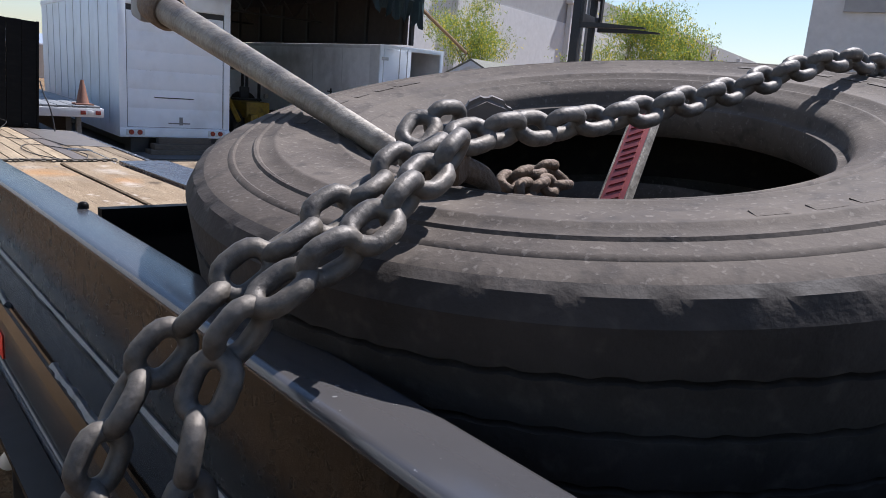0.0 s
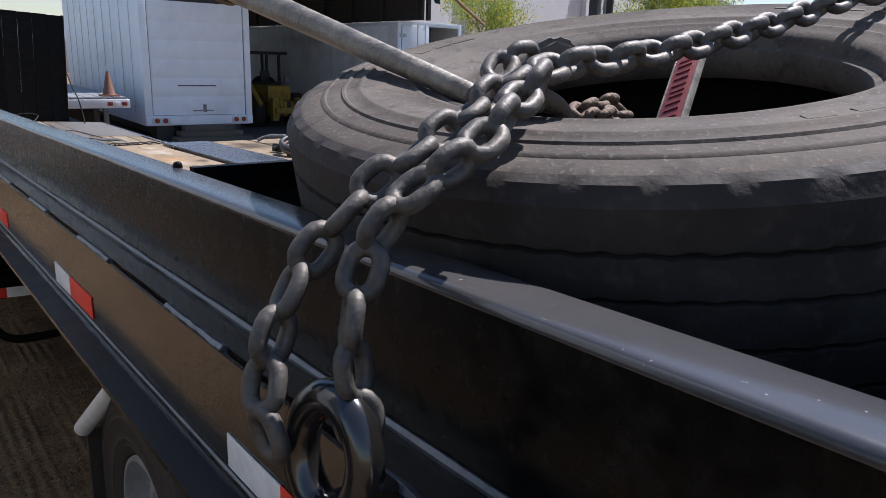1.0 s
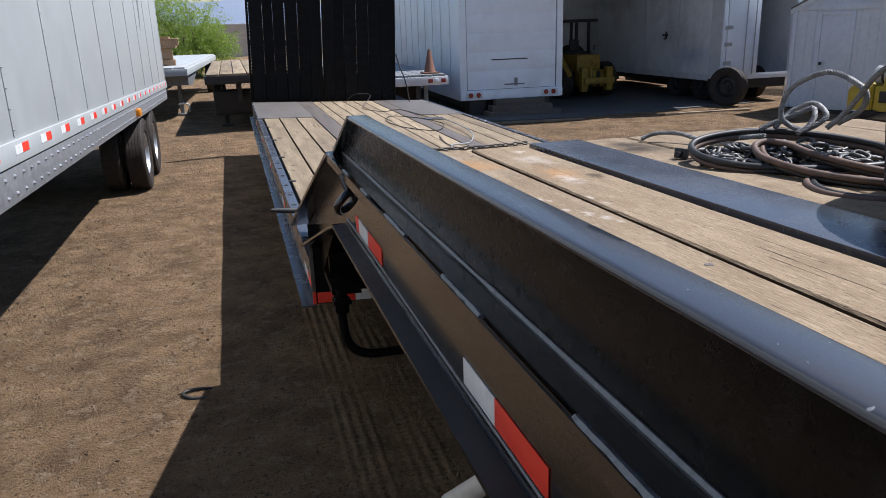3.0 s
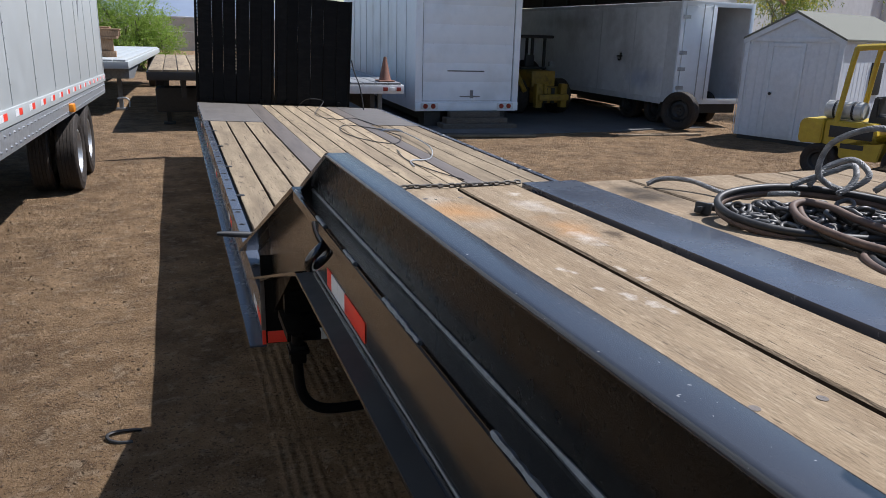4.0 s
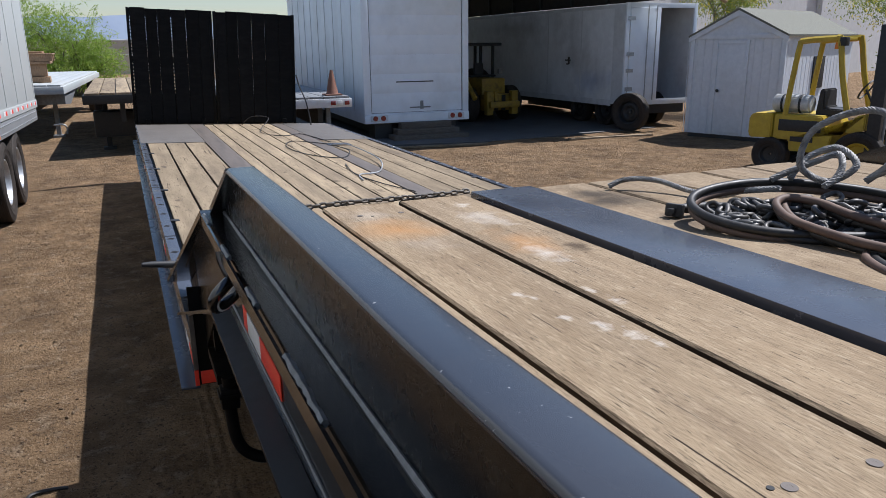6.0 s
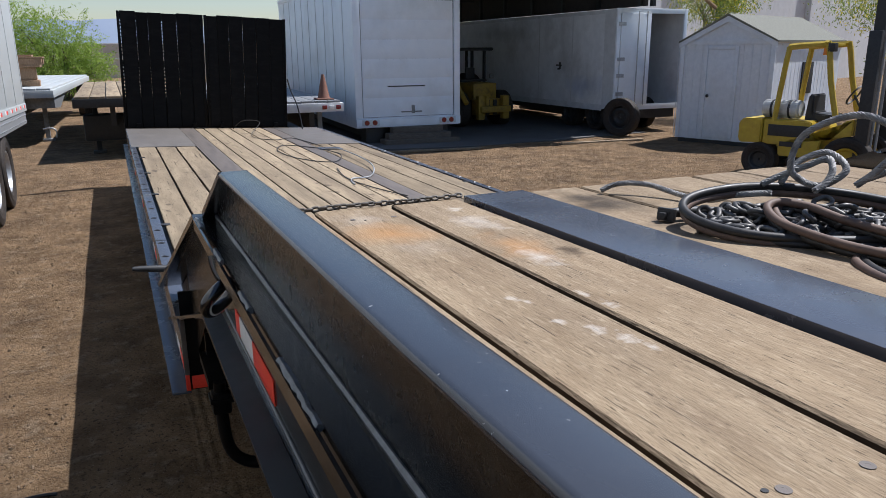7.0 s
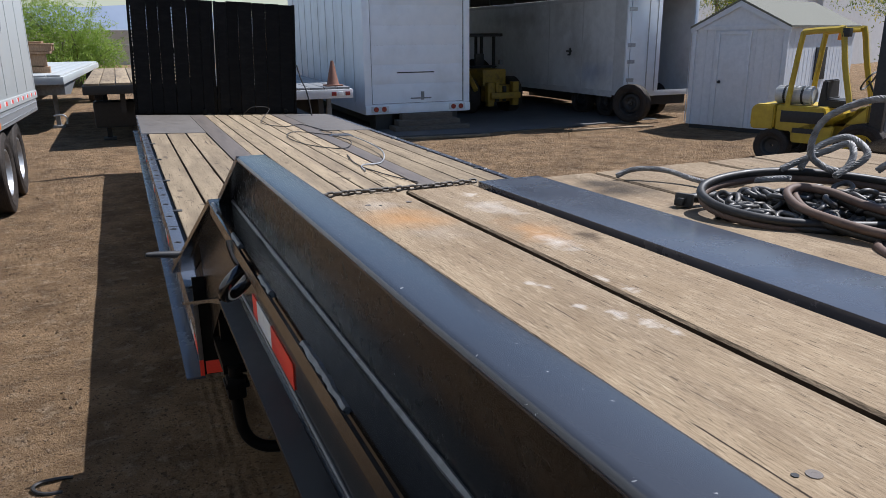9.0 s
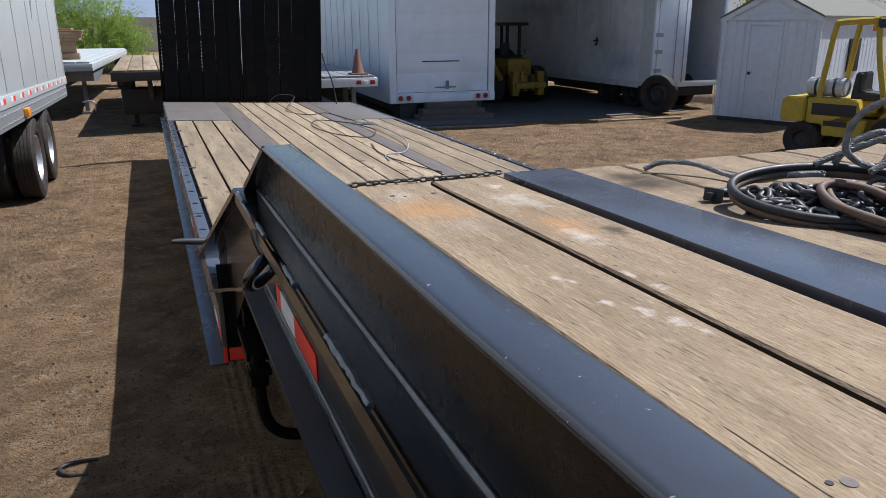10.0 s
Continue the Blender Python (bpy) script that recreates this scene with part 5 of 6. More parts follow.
wire2 = thing("ground_wire", "bent dark wire hook lying on the dirt", "wire")
bm = bmesh.new()
tube(bm, smooth_path([(-0.66, 2.175, 0.012), (-0.71, 2.182, 0.016), (-0.79, 2.178, 0.02), (-0.832, 2.146, 0.022), (-0.818, 2.098, 0.02), (-0.77, 2.066, 0.016), (-0.70, 2.058, 0.012)], 6), 0.0095, 6)
part("strand", bm, M_DARK, wire2)

# ---- truck under the neck: wheel and mud-flap arm ----
truck = thing("truck_rear", "rear wheels and mud flap arm of the towing truck", "truck")
for wy in (-0.88, -2.23):
    for xx, d in ((0.335, -1), (0.655, 1), (1.85, -1), (2.17, 1)):
        w = new("wheel")
        w.parent = truck
        w.matrix_basis = pose(xx, wy, 0.53, 0, -90 if d < 0 else 90, 0)
        tyre_parts(w, 0.53, 0.13, rim=True, n=120, seed=6, sidewall=M_TREAD, rim_mat=M_GALV, dish=0.0)
part("frame_rail", boxes(((0.85, -6, 0.85), (0.95, -0.7, 1.12)), ((1.65, -6, 0.85), (1.75, -0.7, 1.12))), M_DARK, truck)
# deck and cab stay out of view, added for the shadow they cast
part("deck_box", boxes(((0.05, -7.5, 1.13), (2.5, -3.9, 1.25)), ((0.1, -7.6, 0.6), (2.4, -5.2, 3.1)), bevel=0.03), M_WHITE, truck, "white truck cab, out of view")
part("axle", boxes(((0.45, -0.95, 0.46), (2.05, -0.81, 0.60))), M_DARK, truck)
part("fifth_wheel", boxes(((0.8, -2.6, 1.12), (1.8, -1.7, 1.28)), bevel=0.02), M_DARK, truck)
bm = bmesh.new()
tube(bm, [(0.34, -0.97, 1.36), (0.165, -0.360, 0.745), (0.164, -0.357, 0.742)], [0.032, 0.032, 0.026], 18)
part("flap_arm", bm, M_PIPEPALE, truck, "galvanised mud flap arm, sky reflection in its pale colour")
part("mud_flap", boxes(((0.175, -0.366, 0.16), (0.72, -0.352, 0.735)), bevel=0.003), M_TREAD, truck, "black rubber mud flap")


# ---- white enclosed trailer alongside ----
def wheel_at(parent, m, R=0.51, half=0.13, rim_mat=M_GALV, seed=0, n=72, dish=0.0, bead=0.288):
    w = new("wheel")
    w.parent = parent
    w.matrix_basis = m
    tyre_parts(w, R, half, bead=bead, rim=True, n=n, seed=seed, sidewall=M_TREAD, rim_mat=rim_mat, dish=dish)
    return w


semi = thing("enclosed_trailer", "white riveted enclosed semi trailer with reflective strips", "trailer", pose(-1.60, 13.6, 1.17, -1.6, 0, 0))
LEN = 15.5
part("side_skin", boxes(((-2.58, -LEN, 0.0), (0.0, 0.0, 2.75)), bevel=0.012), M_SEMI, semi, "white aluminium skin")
for k in range(13):
    y = -0.15 - 1.2 * k
    bm = boxes(((0.001, y - 0.03, 0.12), (0.006, y, 2.68)), bevel=0.001)
    part("seam", bm, M_SEMI, semi)
    bm = bmesh.new()
    z = 0.16
    while z < 2.68:
        for dy in (-0.022, -0.008):
            bmesh.ops.create_uvsphere(bm, u_segments=6, v_segments=4, radius=0.006, matrix=pose(0.006, y + dy, z))
        z += 0.12
    part("rivets", bm, M_GALV, semi, kind="stuff")
part("bottom_rail", boxes(((-0.02, -LEN, -0.03), (0.012, 0.0, 0.10)), bevel=0.003), M_SEMI, semi)
part("slide_rail", boxes(((-0.06, -LEN, -0.24), (0.004, -0.2, -0.04)), bevel=0.003), M_GALV, semi, "galvanised riveted lower rail")
bm = bmesh.new()
y = -0.3
while y > -LEN:
    for z in (-0.09, -0.19):
        bmesh.ops.create_uvsphere(bm, u_segments=8, v_segments=4, radius=0.013, matrix=pose(0.005, y, z))
    y -= 0.19
part("rail_bolts", bm, M_GALV, semi, kind="stuff")
y = -0.2
while y > -LEN + 0.4:
    part("reflective_strip", boxes(((0.0125, y - 0.15, 0.02), (0.0145, y, 0.075))), M_TAPERED, semi, "red reflective strip")
    part("reflective_strip", boxes(((0.0125, y - 0.301, 0.02), (0.0145, y - 0.151, 0.075))), M_TAPEWHITE, semi, "white reflective strip")
    y -= 0.62
part("marker_lamp", boxes(((0.005, -5.35, -0.20), (0.06, -5.15, -0.10)), bevel=0.015), M_ORANGE, semi, "amber side marker lamp")
# dark emblem in two strokes on the skin
bm = bmesh.new()
prism(bm, [(-3.3, 0.95), (-3.18, 1.9), (-3.05, 1.55), (-3.12, 1.2)], "x", 0.0, 0.003)
part("emblem", bm, M_GREY, semi, "worn grey emblem")
part("under_frame", boxes(((-2.0, -LEN, -0.45), (-0.6, -0.3, -0.05))), M_DARK, semi)
semi_inv = semi.matrix_world.inverted()
for yy in (9.05, 10.32):
    for xx, d in ((-1.73, 1), (-2.05, -1), (-3.7, 1), (-4.02, -1)):
        wheel_at(semi, semi_inv @ pose(xx, yy, 0.515, 0, 90 * d, 0), seed=3)
part("landing_legs", boxes(((-0.5, -LEN + 2.5, -1.1), (-0.35, -LEN + 2.65, -0.1)), ((-2.2, -LEN + 2.5, -1.1), (-2.05, -LEN + 2.65, -0.1))), M_GREY, semi)


# ---- flatbeds further back ----
def far_flatbed(at, w, l, deck, label, face=M_GALV, wood=M_PLANKFAR, tape=False):
    t = thing("flatbed_trailer", label, "trailer", at)
    part("frame", boxes(((-w / 2, 0, deck - 0.22), (w / 2, l, deck - 0.045)), bevel=0.01), face, t)
    n = 8
    for k in range(n):
        a = -w / 2 + 0.04 + k * (w - 0.08) / n
        part("board", boxes(((a, 0.02, deck - 0.044), (a + (w - 0.08) / n - 0.02, l - 0.02, deck)), bevel=0.004), wood, t)
    for xx in (-0.55, 0.45):
        part("main_beam", boxes(((xx, 0.3, deck - 0.62), (xx + 0.1, l, deck - 0.22))), M_DARK, t)
    for xx in (-0.9, 0.82):
        part("landing_leg", boxes(((xx, 1.2, 0.06), (xx + 0.1, 1.3, deck - 0.22)), ((xx - 0.08, 1.12, 0), (xx + 0.18, 1.38, 0.06)), bevel=0.01), M_GREY if face is not M_DARK else M_DARK, t, "steel landing leg")
    for yy in (l - 2.4, l - 1.1):
        for xx, d in ((-w / 2 + 0.15, -1), (w / 2 - 0.15, 1)):
            wheel_at(t, pose(xx, yy, 0.51, 0, 90 * d, 0), n=48)
    return t


silver = far_flatbed(pose(-2.65, 18.1, 0, 0, 0, -2.6), 2.5, 12, 1.34, "silver flatbed trailer standing on landing legs", M_SEMI, M_SEMI)
bm = bmesh.new()
prism(bm, [(0.45, 1.10), (0.45, 0.86), (1.6, 0.80), (3.4, 1.10)], "x", -0.45, 1.20)
part("neck_box", bm, M_GREY, silver, "grey neck box")
bm = bmesh.new()
tube(bm, smooth_path([(0.92, 0.1, 0.40), (1.12, 0.0, 0.42), (1.2, 0.0, 0.34), (1.19, 0.0, 0.20)], 5), 0.02, 8)
part("crank_handle", bm, M_GALV, silver, "bent steel crank handle")
woody = far_flatbed(pose(0.32, 14.9, 0, 0, 0, 0), 2.45, 8.8, 1.28, "old flatbed trailer with dark brown plank deck", M_DARK)
part("dolly_axle", boxes(((-1.1, 0.9, 0.3), (1.1, 1.5, 0.85)), bevel=0.05), M_DARK, woody)
stack = thing("timber_stack", "short stack of brown timber dunnage on a trailer", "timber")
for a, b in (((-2.7, 19.4, 2.02), (-1.62, 20.3, 2.05)), ((-2.7, 19.42, 1.86), (-1.64, 19.55, 2.015)), ((-2.7, 20.0, 1.86), (-1.64, 20.15, 2.015)), ((-2.68, 19.42, 1.80), (-1.70, 20.28, 1.855)), ((-2.2, 19.5, 1.50), (-1.80, 19.7, 1.795)), ((-2.3, 19.45, 1.345), (-1.75, 19.8, 1.495)), ((-2.6, 19.5, 2.055), (-1.85, 20.1, 2.10))):
    part("timber", boxes((a, b), bevel=0.01), M_WOOD, stack)

cone_bed = far_flatbed(pose(2.98, 12.9, 0, 0, 0, -2), 2.2, 11, 1.17, "white flatbed trailer with a traffic cone on its corner", M_WHITEOLD, M_GREY)
for xx, m in ((0.66, M_LAMPRED), (0.80, M_TAPEWHITE), (0.94, M_LAMPRED)):
    part("tail_lamp", boxes(((xx, -0.02, 1.0), (xx + 0.10, 0.0, 1.08)), bevel=0.008), m, cone_bed, "red tail lamp" if m is M_LAMPRED else "white reflector")
cone = thing("traffic_cone", "faded orange traffic cone on the flatbed corner", "traffic cone", pose(3.78, 13.25, 1.172))
bm = bmesh.new()
lathe(bm, [(0.13, 0.03), (0.12, 0.05), (0.028, 0.50), (0.018, 0.50), (0.10, 0.03)], 24)
part("body", bm, M_CONE, cone)
part("base", boxes(((-0.17, -0.17, 0.0), (0.17, 0.17, 0.03)), bevel=0.008), M_CONE, cone)

# ---- white box body with steps ----
van = thing("box_truck", "white box truck body with roll-up rear door", "truck body", pose(4.92, 14.7, 0.38, 0, 0, -2.4))
VW, VH, VL = 2.58, 3.35, 9.5
part("shell", boxes(((0, 0.06, 0.0), (VW, VL, VH)), bevel=0.02), M_WHITE, van, "white ribbed shell")
for k in range(9):
    y = 0.9 + k * 0.95
    part("side_seam", boxes(((-0.012, y, 0.25), (-0.002, y + 0.035, VH - 0.12)), bevel=0.003), M_WHITEOLD, van)
part("roof_rail", boxes(((-0.02, 0.0, VH - 0.10), (VW + 0.02, VL, VH + 0.03)), bevel=0.01), M_WHITE, van)
part("rear_frame", boxes(((-0.01, 0.0, 0.22), (0.16, 0.059, VH)), ((VW - 0.14, 0.0, 0.22), (VW + 0.01, 0.059, VH)), ((0.161, 0.0, VH - 0.35), (VW - 0.141, 0.059, VH)), bevel=0.008), M_WHITE, van, "white rear frame")
part("door_track", boxes(((0.161, 0.058, 0.24), (VW - 0.141, 0.0595, VH - 0.36))), M_DARK, van)
for k in range(6):
    part("door_panel", boxes(((0.18, 0.035, 0.25 + k * 0.435), (VW - 0.16, 0.055, 0.25 + k * 0.435 + 0.4345)), bevel=0.0004), M_WHITE, van)
part("pull_strap", boxes(((0.78, 0.028, 0.93), (1.7, 0.034, 0.955))), M_DARK, van, "dark slot in the door")
part("latch", boxes(((1.36, 0.02, 0.31), (1.44, 0.034, 0.50)), ((1.10, 0.022, 0.335), (1.62, 0.034, 0.365)), bevel=0.004), M_GREY, van, "grey door latch")
part("sill", boxes(((-0.01, -0.03, 0.02), (VW + 0.01, 0.059, 0.215)), bevel=0.008), M_WHITE, van)
for x0 in (0.12, 2.04):
    part("lamp_box", boxes(((x0, -0.045, 0.06), (x0 + 0.42, -0.031, 0.20)), bevel=0.004), M_WHITEOLD, van)
    for k in range(2):
        bm = bmesh.new()
        cyl(bm, (x0 + 0.115 + 0.19 * k, -0.031, 0.13), (x0 + 0.115 + 0.19 * k, -0.06, 0.13), 0.062, 0.056, 20)
        part("tail_lamp", bm, M_LAMPRED, van, "round red tail lamp")
part("under_frame", boxes(((0.4, 0.3, -0.3), (2.1, VL, -0.01))), M_DARK, van)
for x0 in (0.25, 1.9):
    part("support", boxes(((x0, 0.1, -0.375), (x0 + 0.4, 0.6, -0.01))), M_DARK, van)
steps = thing("steps", "grey wooden block steps below the rear sill", "steps", pose(5.55, 14.2, 0, 0, 0, -2.4))
for k, (a, b, z0, z1) in enumerate(((-0.1, 1.75, 0.0, 0.13), (0.02, 1.55, 0.131, 0.26), (0.15, 1.4, 0.261, 0.40))):
    part("tread", boxes(((a, 0.12 * k, z0), (b, 0.5, z1)), bevel=0.01), M_OLDTIMBER, steps)

# ---- old box trailer under the canopy ----
oldbox = thing("box_trailer", "old dusty white box trailer with one rear door open", "trailer", pose(11.42, 13.75, 0.62))
OW, OH, OL = 2.2, 2.45, 13.5
M_OLDBOX = material("dusty_white_sheet", (0.66, 0.675, 0.69), (0.78, 0.795, 0.81), 0.45, 0.65, scale=3, stain=(0.33, 0.325, 0.32), stain_amount=0.6, stain_scale=0.7)
blot(M_OLDBOX, (0, 1.2, 0.55), (1, 1.1, 0.35), (0.14, 0.24, 0.50), 0.45, 1.2, 0.4, 1.5)
blot(M_OLDBOX, (0, 6.0, 2.0), (1, 2.2, 0.25), (0.25, 0.25, 0.25), 0.5, 1.2, 0.5, 2.0)
for nm, a, b in (("side_panel", (0, 0.05, 0), (0.04, OL, OH)), ("side_panel", (OW - 0.04, 0.05, 0), (OW, OL, OH)), ("roof", (0.041, 0.05, OH - 0.04), (OW - 0.041, OL, OH)), ("floor_panel", (0.041, 0.05, 0), (OW - 0.041, OL, 0.05)), ("end_panel", (0.041, OL - 0.04, 0.051), (OW - 0.041, OL, OH - 0.041))):
    part(nm, boxes((a, b), bevel=0.004), M_OLDBOX, oldbox)
part("rear_frame", boxes(((-0.01, 0.0, -0.02), (0.1, 0.049, OH + 0.02)), ((OW - 0.1, 0.0, -0.02), (OW + 0.01, 0.049, OH + 0.02)), ((0.101, 0.0, OH - 0.1), (OW - 0.101, 0.049, OH + 0.02)), ((0.101, 0.0, -0.02), (OW - 0.101, 0.049, 0.12)), bevel=0.006), M_WHITE, oldbox)
part("door", boxes(((0.105, -0.03, 0.125), (1.02, 0.0, OH - 0.105)), bevel=0.006), M_WHITE, oldbox, "closed white door leaf")
for xx in (0.62, 0.88):
    bm = bmesh.new()
    cyl(bm, (xx, -0.045, 0.1), (xx, -0.045, OH - 0.05), 0.014, n=8)
    part("lock_rod", bm, M_GALV, oldbox)
for z in (0.35, 0.8, 1.2, 2.05):
    part("hinge", boxes(((0.02, -0.04, z), (0.24, -0.031, z + 0.09))), M_GALV, oldbox)
part("door", boxes(((OW + 0.011, 0.06, 0.125), (OW + 0.045, 1.06, OH - 0.105)), bevel=0.006), M_WHITE, oldbox, "white door leaf swung open")
part("side_latch", boxes(((-0.02, 2.42, 1.05), (-0.003, 2.68, 1.09)), ((-0.022, 2.46, 0.97), (-0.004, 2.52, 1.16)), ((-0.024, 2.5, 0.95), (-0.006, 2.6, 0.99))), M_DARK, oldbox, "dark side latch")
part("corner_post", boxes(((-0.008, 0.05, 0), (-0.001, 0.5, OH)), ((-0.007, 1.9, 0), (-0.001, 1.95, OH)), ((-0.007, 3.6, 0), (-0.001, 3.65, OH)), ((-0.012, 0.5, -0.05), (-0.001, OL, 0.10)), ((-0.012, 0.5, OH - 0.1), (-0.001, OL, OH))), M_WHITEOLD, oldbox)
wheel_at(oldbox, pose(0.02, -0.30, -0.15, 0, -90, 24), R=0.47, rim_mat=M_DARK)
for yy in (1.1, 2.3):
    wheel_at(oldbox, pose(0.35, yy, -0.20, 0, -90, 0), R=0.42, rim_mat=M_DARK)
    wheel_at(oldbox, pose(OW - 0.35, yy, -0.20, 0, 90, 0), R=0.42, rim_mat=M_DARK)
part("under_frame", boxes(((0.5, 0.05, -0.25), (2.0, OL, -0.02))), M_DARK, oldbox)
# screens added under the far side to hide the sunlit ground beyond
for y0, y1 in ((2.9, 5.2), (5.6, 8.4), (8.9, OL)):
    part("side_skirt", boxes(((OW - 0.06, y0, -0.60), (OW - 0.03, y1, -0.02)), bevel=0.004), M_DARK, oldbox, "added dark screen below the far side")
crates = thing("carton", "brown cardboard cartons inside the open trailer", "carton")
part("carton_box", boxes(((12.50, 14.2, 0.68), (12.80, 14.6, 1.05)), ((12.52, 14.22, 1.055), (12.76, 14.58, 1.42)), bevel=0.006), M_WOOD, crates)

# dark concrete apron in front of the canopy, with loose boards along its edge
bm = bmesh.new()
prism(bm, [(4.4, 13.75), (7.1, 13.15), (9.1, 13.3), (12.4, 13.6), (12.4, 27.3), (4.4, 27.3)], "z", -0.1, 0.03)
tagged(part("pavement", bm, material("dark_concrete", (0.075, 0.074, 0.073), (0.115, 0.114, 0.112), 0.75, 0.9, scale=2.0, bump=0.2, bump_scale=40, stain=(0.06, 0.058, 0.055), stain_amount=0.7, stain_scale=0.8), None, "dark blotched concrete apron", smooth=False, kind="structure"), category="pavement")
for k, (p, q) in enumerate((((5.0, 13.16), (7.15, 12.83)), ((9.15, 12.62), (11.3, 12.42)))):
    board = thing("board", "pale weathered loose board lying along the concrete edge", "board", group="loose boards")
    bm = bmesh.new()
    d = Vector((q[0] - p[0], q[1] - p[1], 0))
    box(bm, (0, -0.06, 0.0), (d.length, 0.05, 0.045), 0.006, pose(p[0], p[1], 0.0, 0, 0, math.degrees(math.atan2(d.y, d.x))))
    part("timber", bm, M_PLANKFAR, board)

# ---- canopy over it ----
canopy = thing("canopy", "dark steel truss canopy with tarp edge over the parked trailers", "shelter")
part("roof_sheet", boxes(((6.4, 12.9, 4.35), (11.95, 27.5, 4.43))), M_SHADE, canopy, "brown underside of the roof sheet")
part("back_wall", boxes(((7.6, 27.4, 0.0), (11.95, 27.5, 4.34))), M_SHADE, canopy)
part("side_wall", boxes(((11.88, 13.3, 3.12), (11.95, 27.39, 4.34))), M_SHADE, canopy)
for k in range(8):
    part("stud", boxes(((11.80, 13.4 + 1.7 * k, 3.12), (11.879, 13.5 + 1.7 * k, 4.34))), M_DARK, canopy)
part("post", boxes(((11.84, 13.0, 3.1), (11.94, 13.1, 4.34))), M_DARK, canopy)
for yy in (17.65, 22.45):
    bm = bmesh.new()
    tube(bm, [(7.6, yy, 3.75), (11.8, yy, 3.75)], 0.03, 6)
    for k in range(5):
        a = 7.65 + k * 0.8
        tube(bm, [(a, yy, 3.75), (a + 0.4, yy, 4.3)], 0.02, 5)
        tube(bm, [(a + 0.4, yy, 4.3), (a + 0.8, yy, 3.75)], 0.02, 5)
    part("truss", bm, M_DARK, canopy)
bm = bmesh.new()
cols = 26
top = [bm.verts.new((10.5 + 1.6 * k / cols, 12.85 - 0.05 * math.sin(k * 1.7), 4.46)) for k in range(cols + 1)]
mid = [bm.verts.new((10.5 + 1.6 * k / cols, 12.8 + 0.09 * math.sin(k * 1.3), 4.2)) for k in range(cols + 1)]
low = [bm.verts.new((10.5 + 1.6 * k / cols, 12.84 + 0.1 * math.sin(k * 1.9 + 1), 4.08 - 0.28 * abs(math.sin(k * 0.7)) - 0.012 * k)) for k in range(cols + 1)]
for a, b in ((top, mid), (mid, low)):
    for k in range(cols):
        bm.faces.new((a[k], a[k + 1], b[k + 1], b[k]))
bmesh.ops.solidify(bm, geom=bm.faces[:], thickness=0.01)
part("tarp_edge", bm, M_TARP, canopy, "ragged dark green tarp hanging over the edge")
bm = bmesh.new()
tube(bm, [(11.95, 12.95, 4.15), (14.0, 13.2, 3.10)], 0.05, 8)
part("brace", bm, M_WOOD, canopy, "brown diagonal timber brace")

# ---- shed ----
shed = thing("garden_shed", "small white wooden shed with gable roof and closed door", "shed", pose(11.907, 11.952, 0.0, 0, 0, 19))
SW, SD, SH, SP = 2.12, 3.75, 2.25, 2.76
bm = bmesh.new()
prism(bm, [(-SW, 0.10), (0.0, 0.10), (0.0, SH), (-SW / 2, SP), (-SW, SH)], "x", 0.0, SD)
part("wall", bm, M_SHED, shed, "white vertical siding")
part("skid", boxes(((0.02, -SW + 0.05, 0.0), (SD - 0.05, -0.05, 0.099))), M_DARK, shed)
for k in range(12):
    y = -SW + 0.09 + k * 0.19
    if not (-1.40 < y < -0.62):
        part("batten", boxes(((-0.012, y, 0.12), (-0.001, y + 0.012, SH - 0.06))), M_SHED, shed)
for k in range(17):
    x = 0.12 + k * 0.2
    part("batten", boxes(((x, -SW - 0.004, 0.12), (x + 0.010, -SW - 0.001, SH - 0.04))), M_SHED, shed)
part("corner_trim", boxes(((-0.03, -SW - 0.025, 0.1), (-0.0, -SW + 0.08, SH)), ((-0.03, -0.08, 0.1), (0.0, 0.02, SH)), ((-0.028, -SW, SH - 0.06), (-0.0, 0.0, SH + 0.04)), bevel=0.004), M_SHED, shed)
part("door", boxes(((-0.03, -1.28, 0.16), (-0.001, -0.66, 2.08)), bevel=0.004), M_SHED, shed, "plain white door")
part("door_trim", boxes(((-0.045, -1.36, 0.12), (-0.001, -1.285, 2.16)), ((-0.045, -0.655, 0.12), (-0.001, -0.58, 2.16)), ((-0.045, -1.284, 2.085), (-0.001, -0.656, 2.16)), bevel=0.004), M_SHED, shed)
bm = bmesh.new()
bmesh.ops.create_uvsphere(bm, u_segments=12, v_segments=8, radius=0.035, matrix=pose(-0.075, -0.73, 1.08))
part("door_knob", bm, M_DARK, shed, "dark door knob")
for s in (1, -1):
    bm = bmesh.new()
    c = -SW / 2
    prism(bm, [(c, SP + 0.03), (c, SP + 0.08), (c + s * (SW / 2 + 0.07), SH + 0.02), (c + s * (SW / 2 + 0.07), SH - 0.02)], "x", -0.06, SD + 0.1)
    part("roof", bm, M_SHINGLE, shed, "grey shingle roof", smooth=False)
    bm = bmesh.new()
    prism(bm, [(c, SP - 0.09), (c, SP + 0.03), (c + s * (SW / 2 + 0.06), SH - 0.02), (c + s * (SW / 2 + 0.06), SH - 0.13)], "x", -0.05, -0.03)
    part("fascia", bm, M_SHED, shed)
part("window", boxes(((1.5, -SW - 0.03, 1.1), (2.1, -SW - 0.002, 1.8)), bevel=0.003), M_DARK, shed, "dark window")

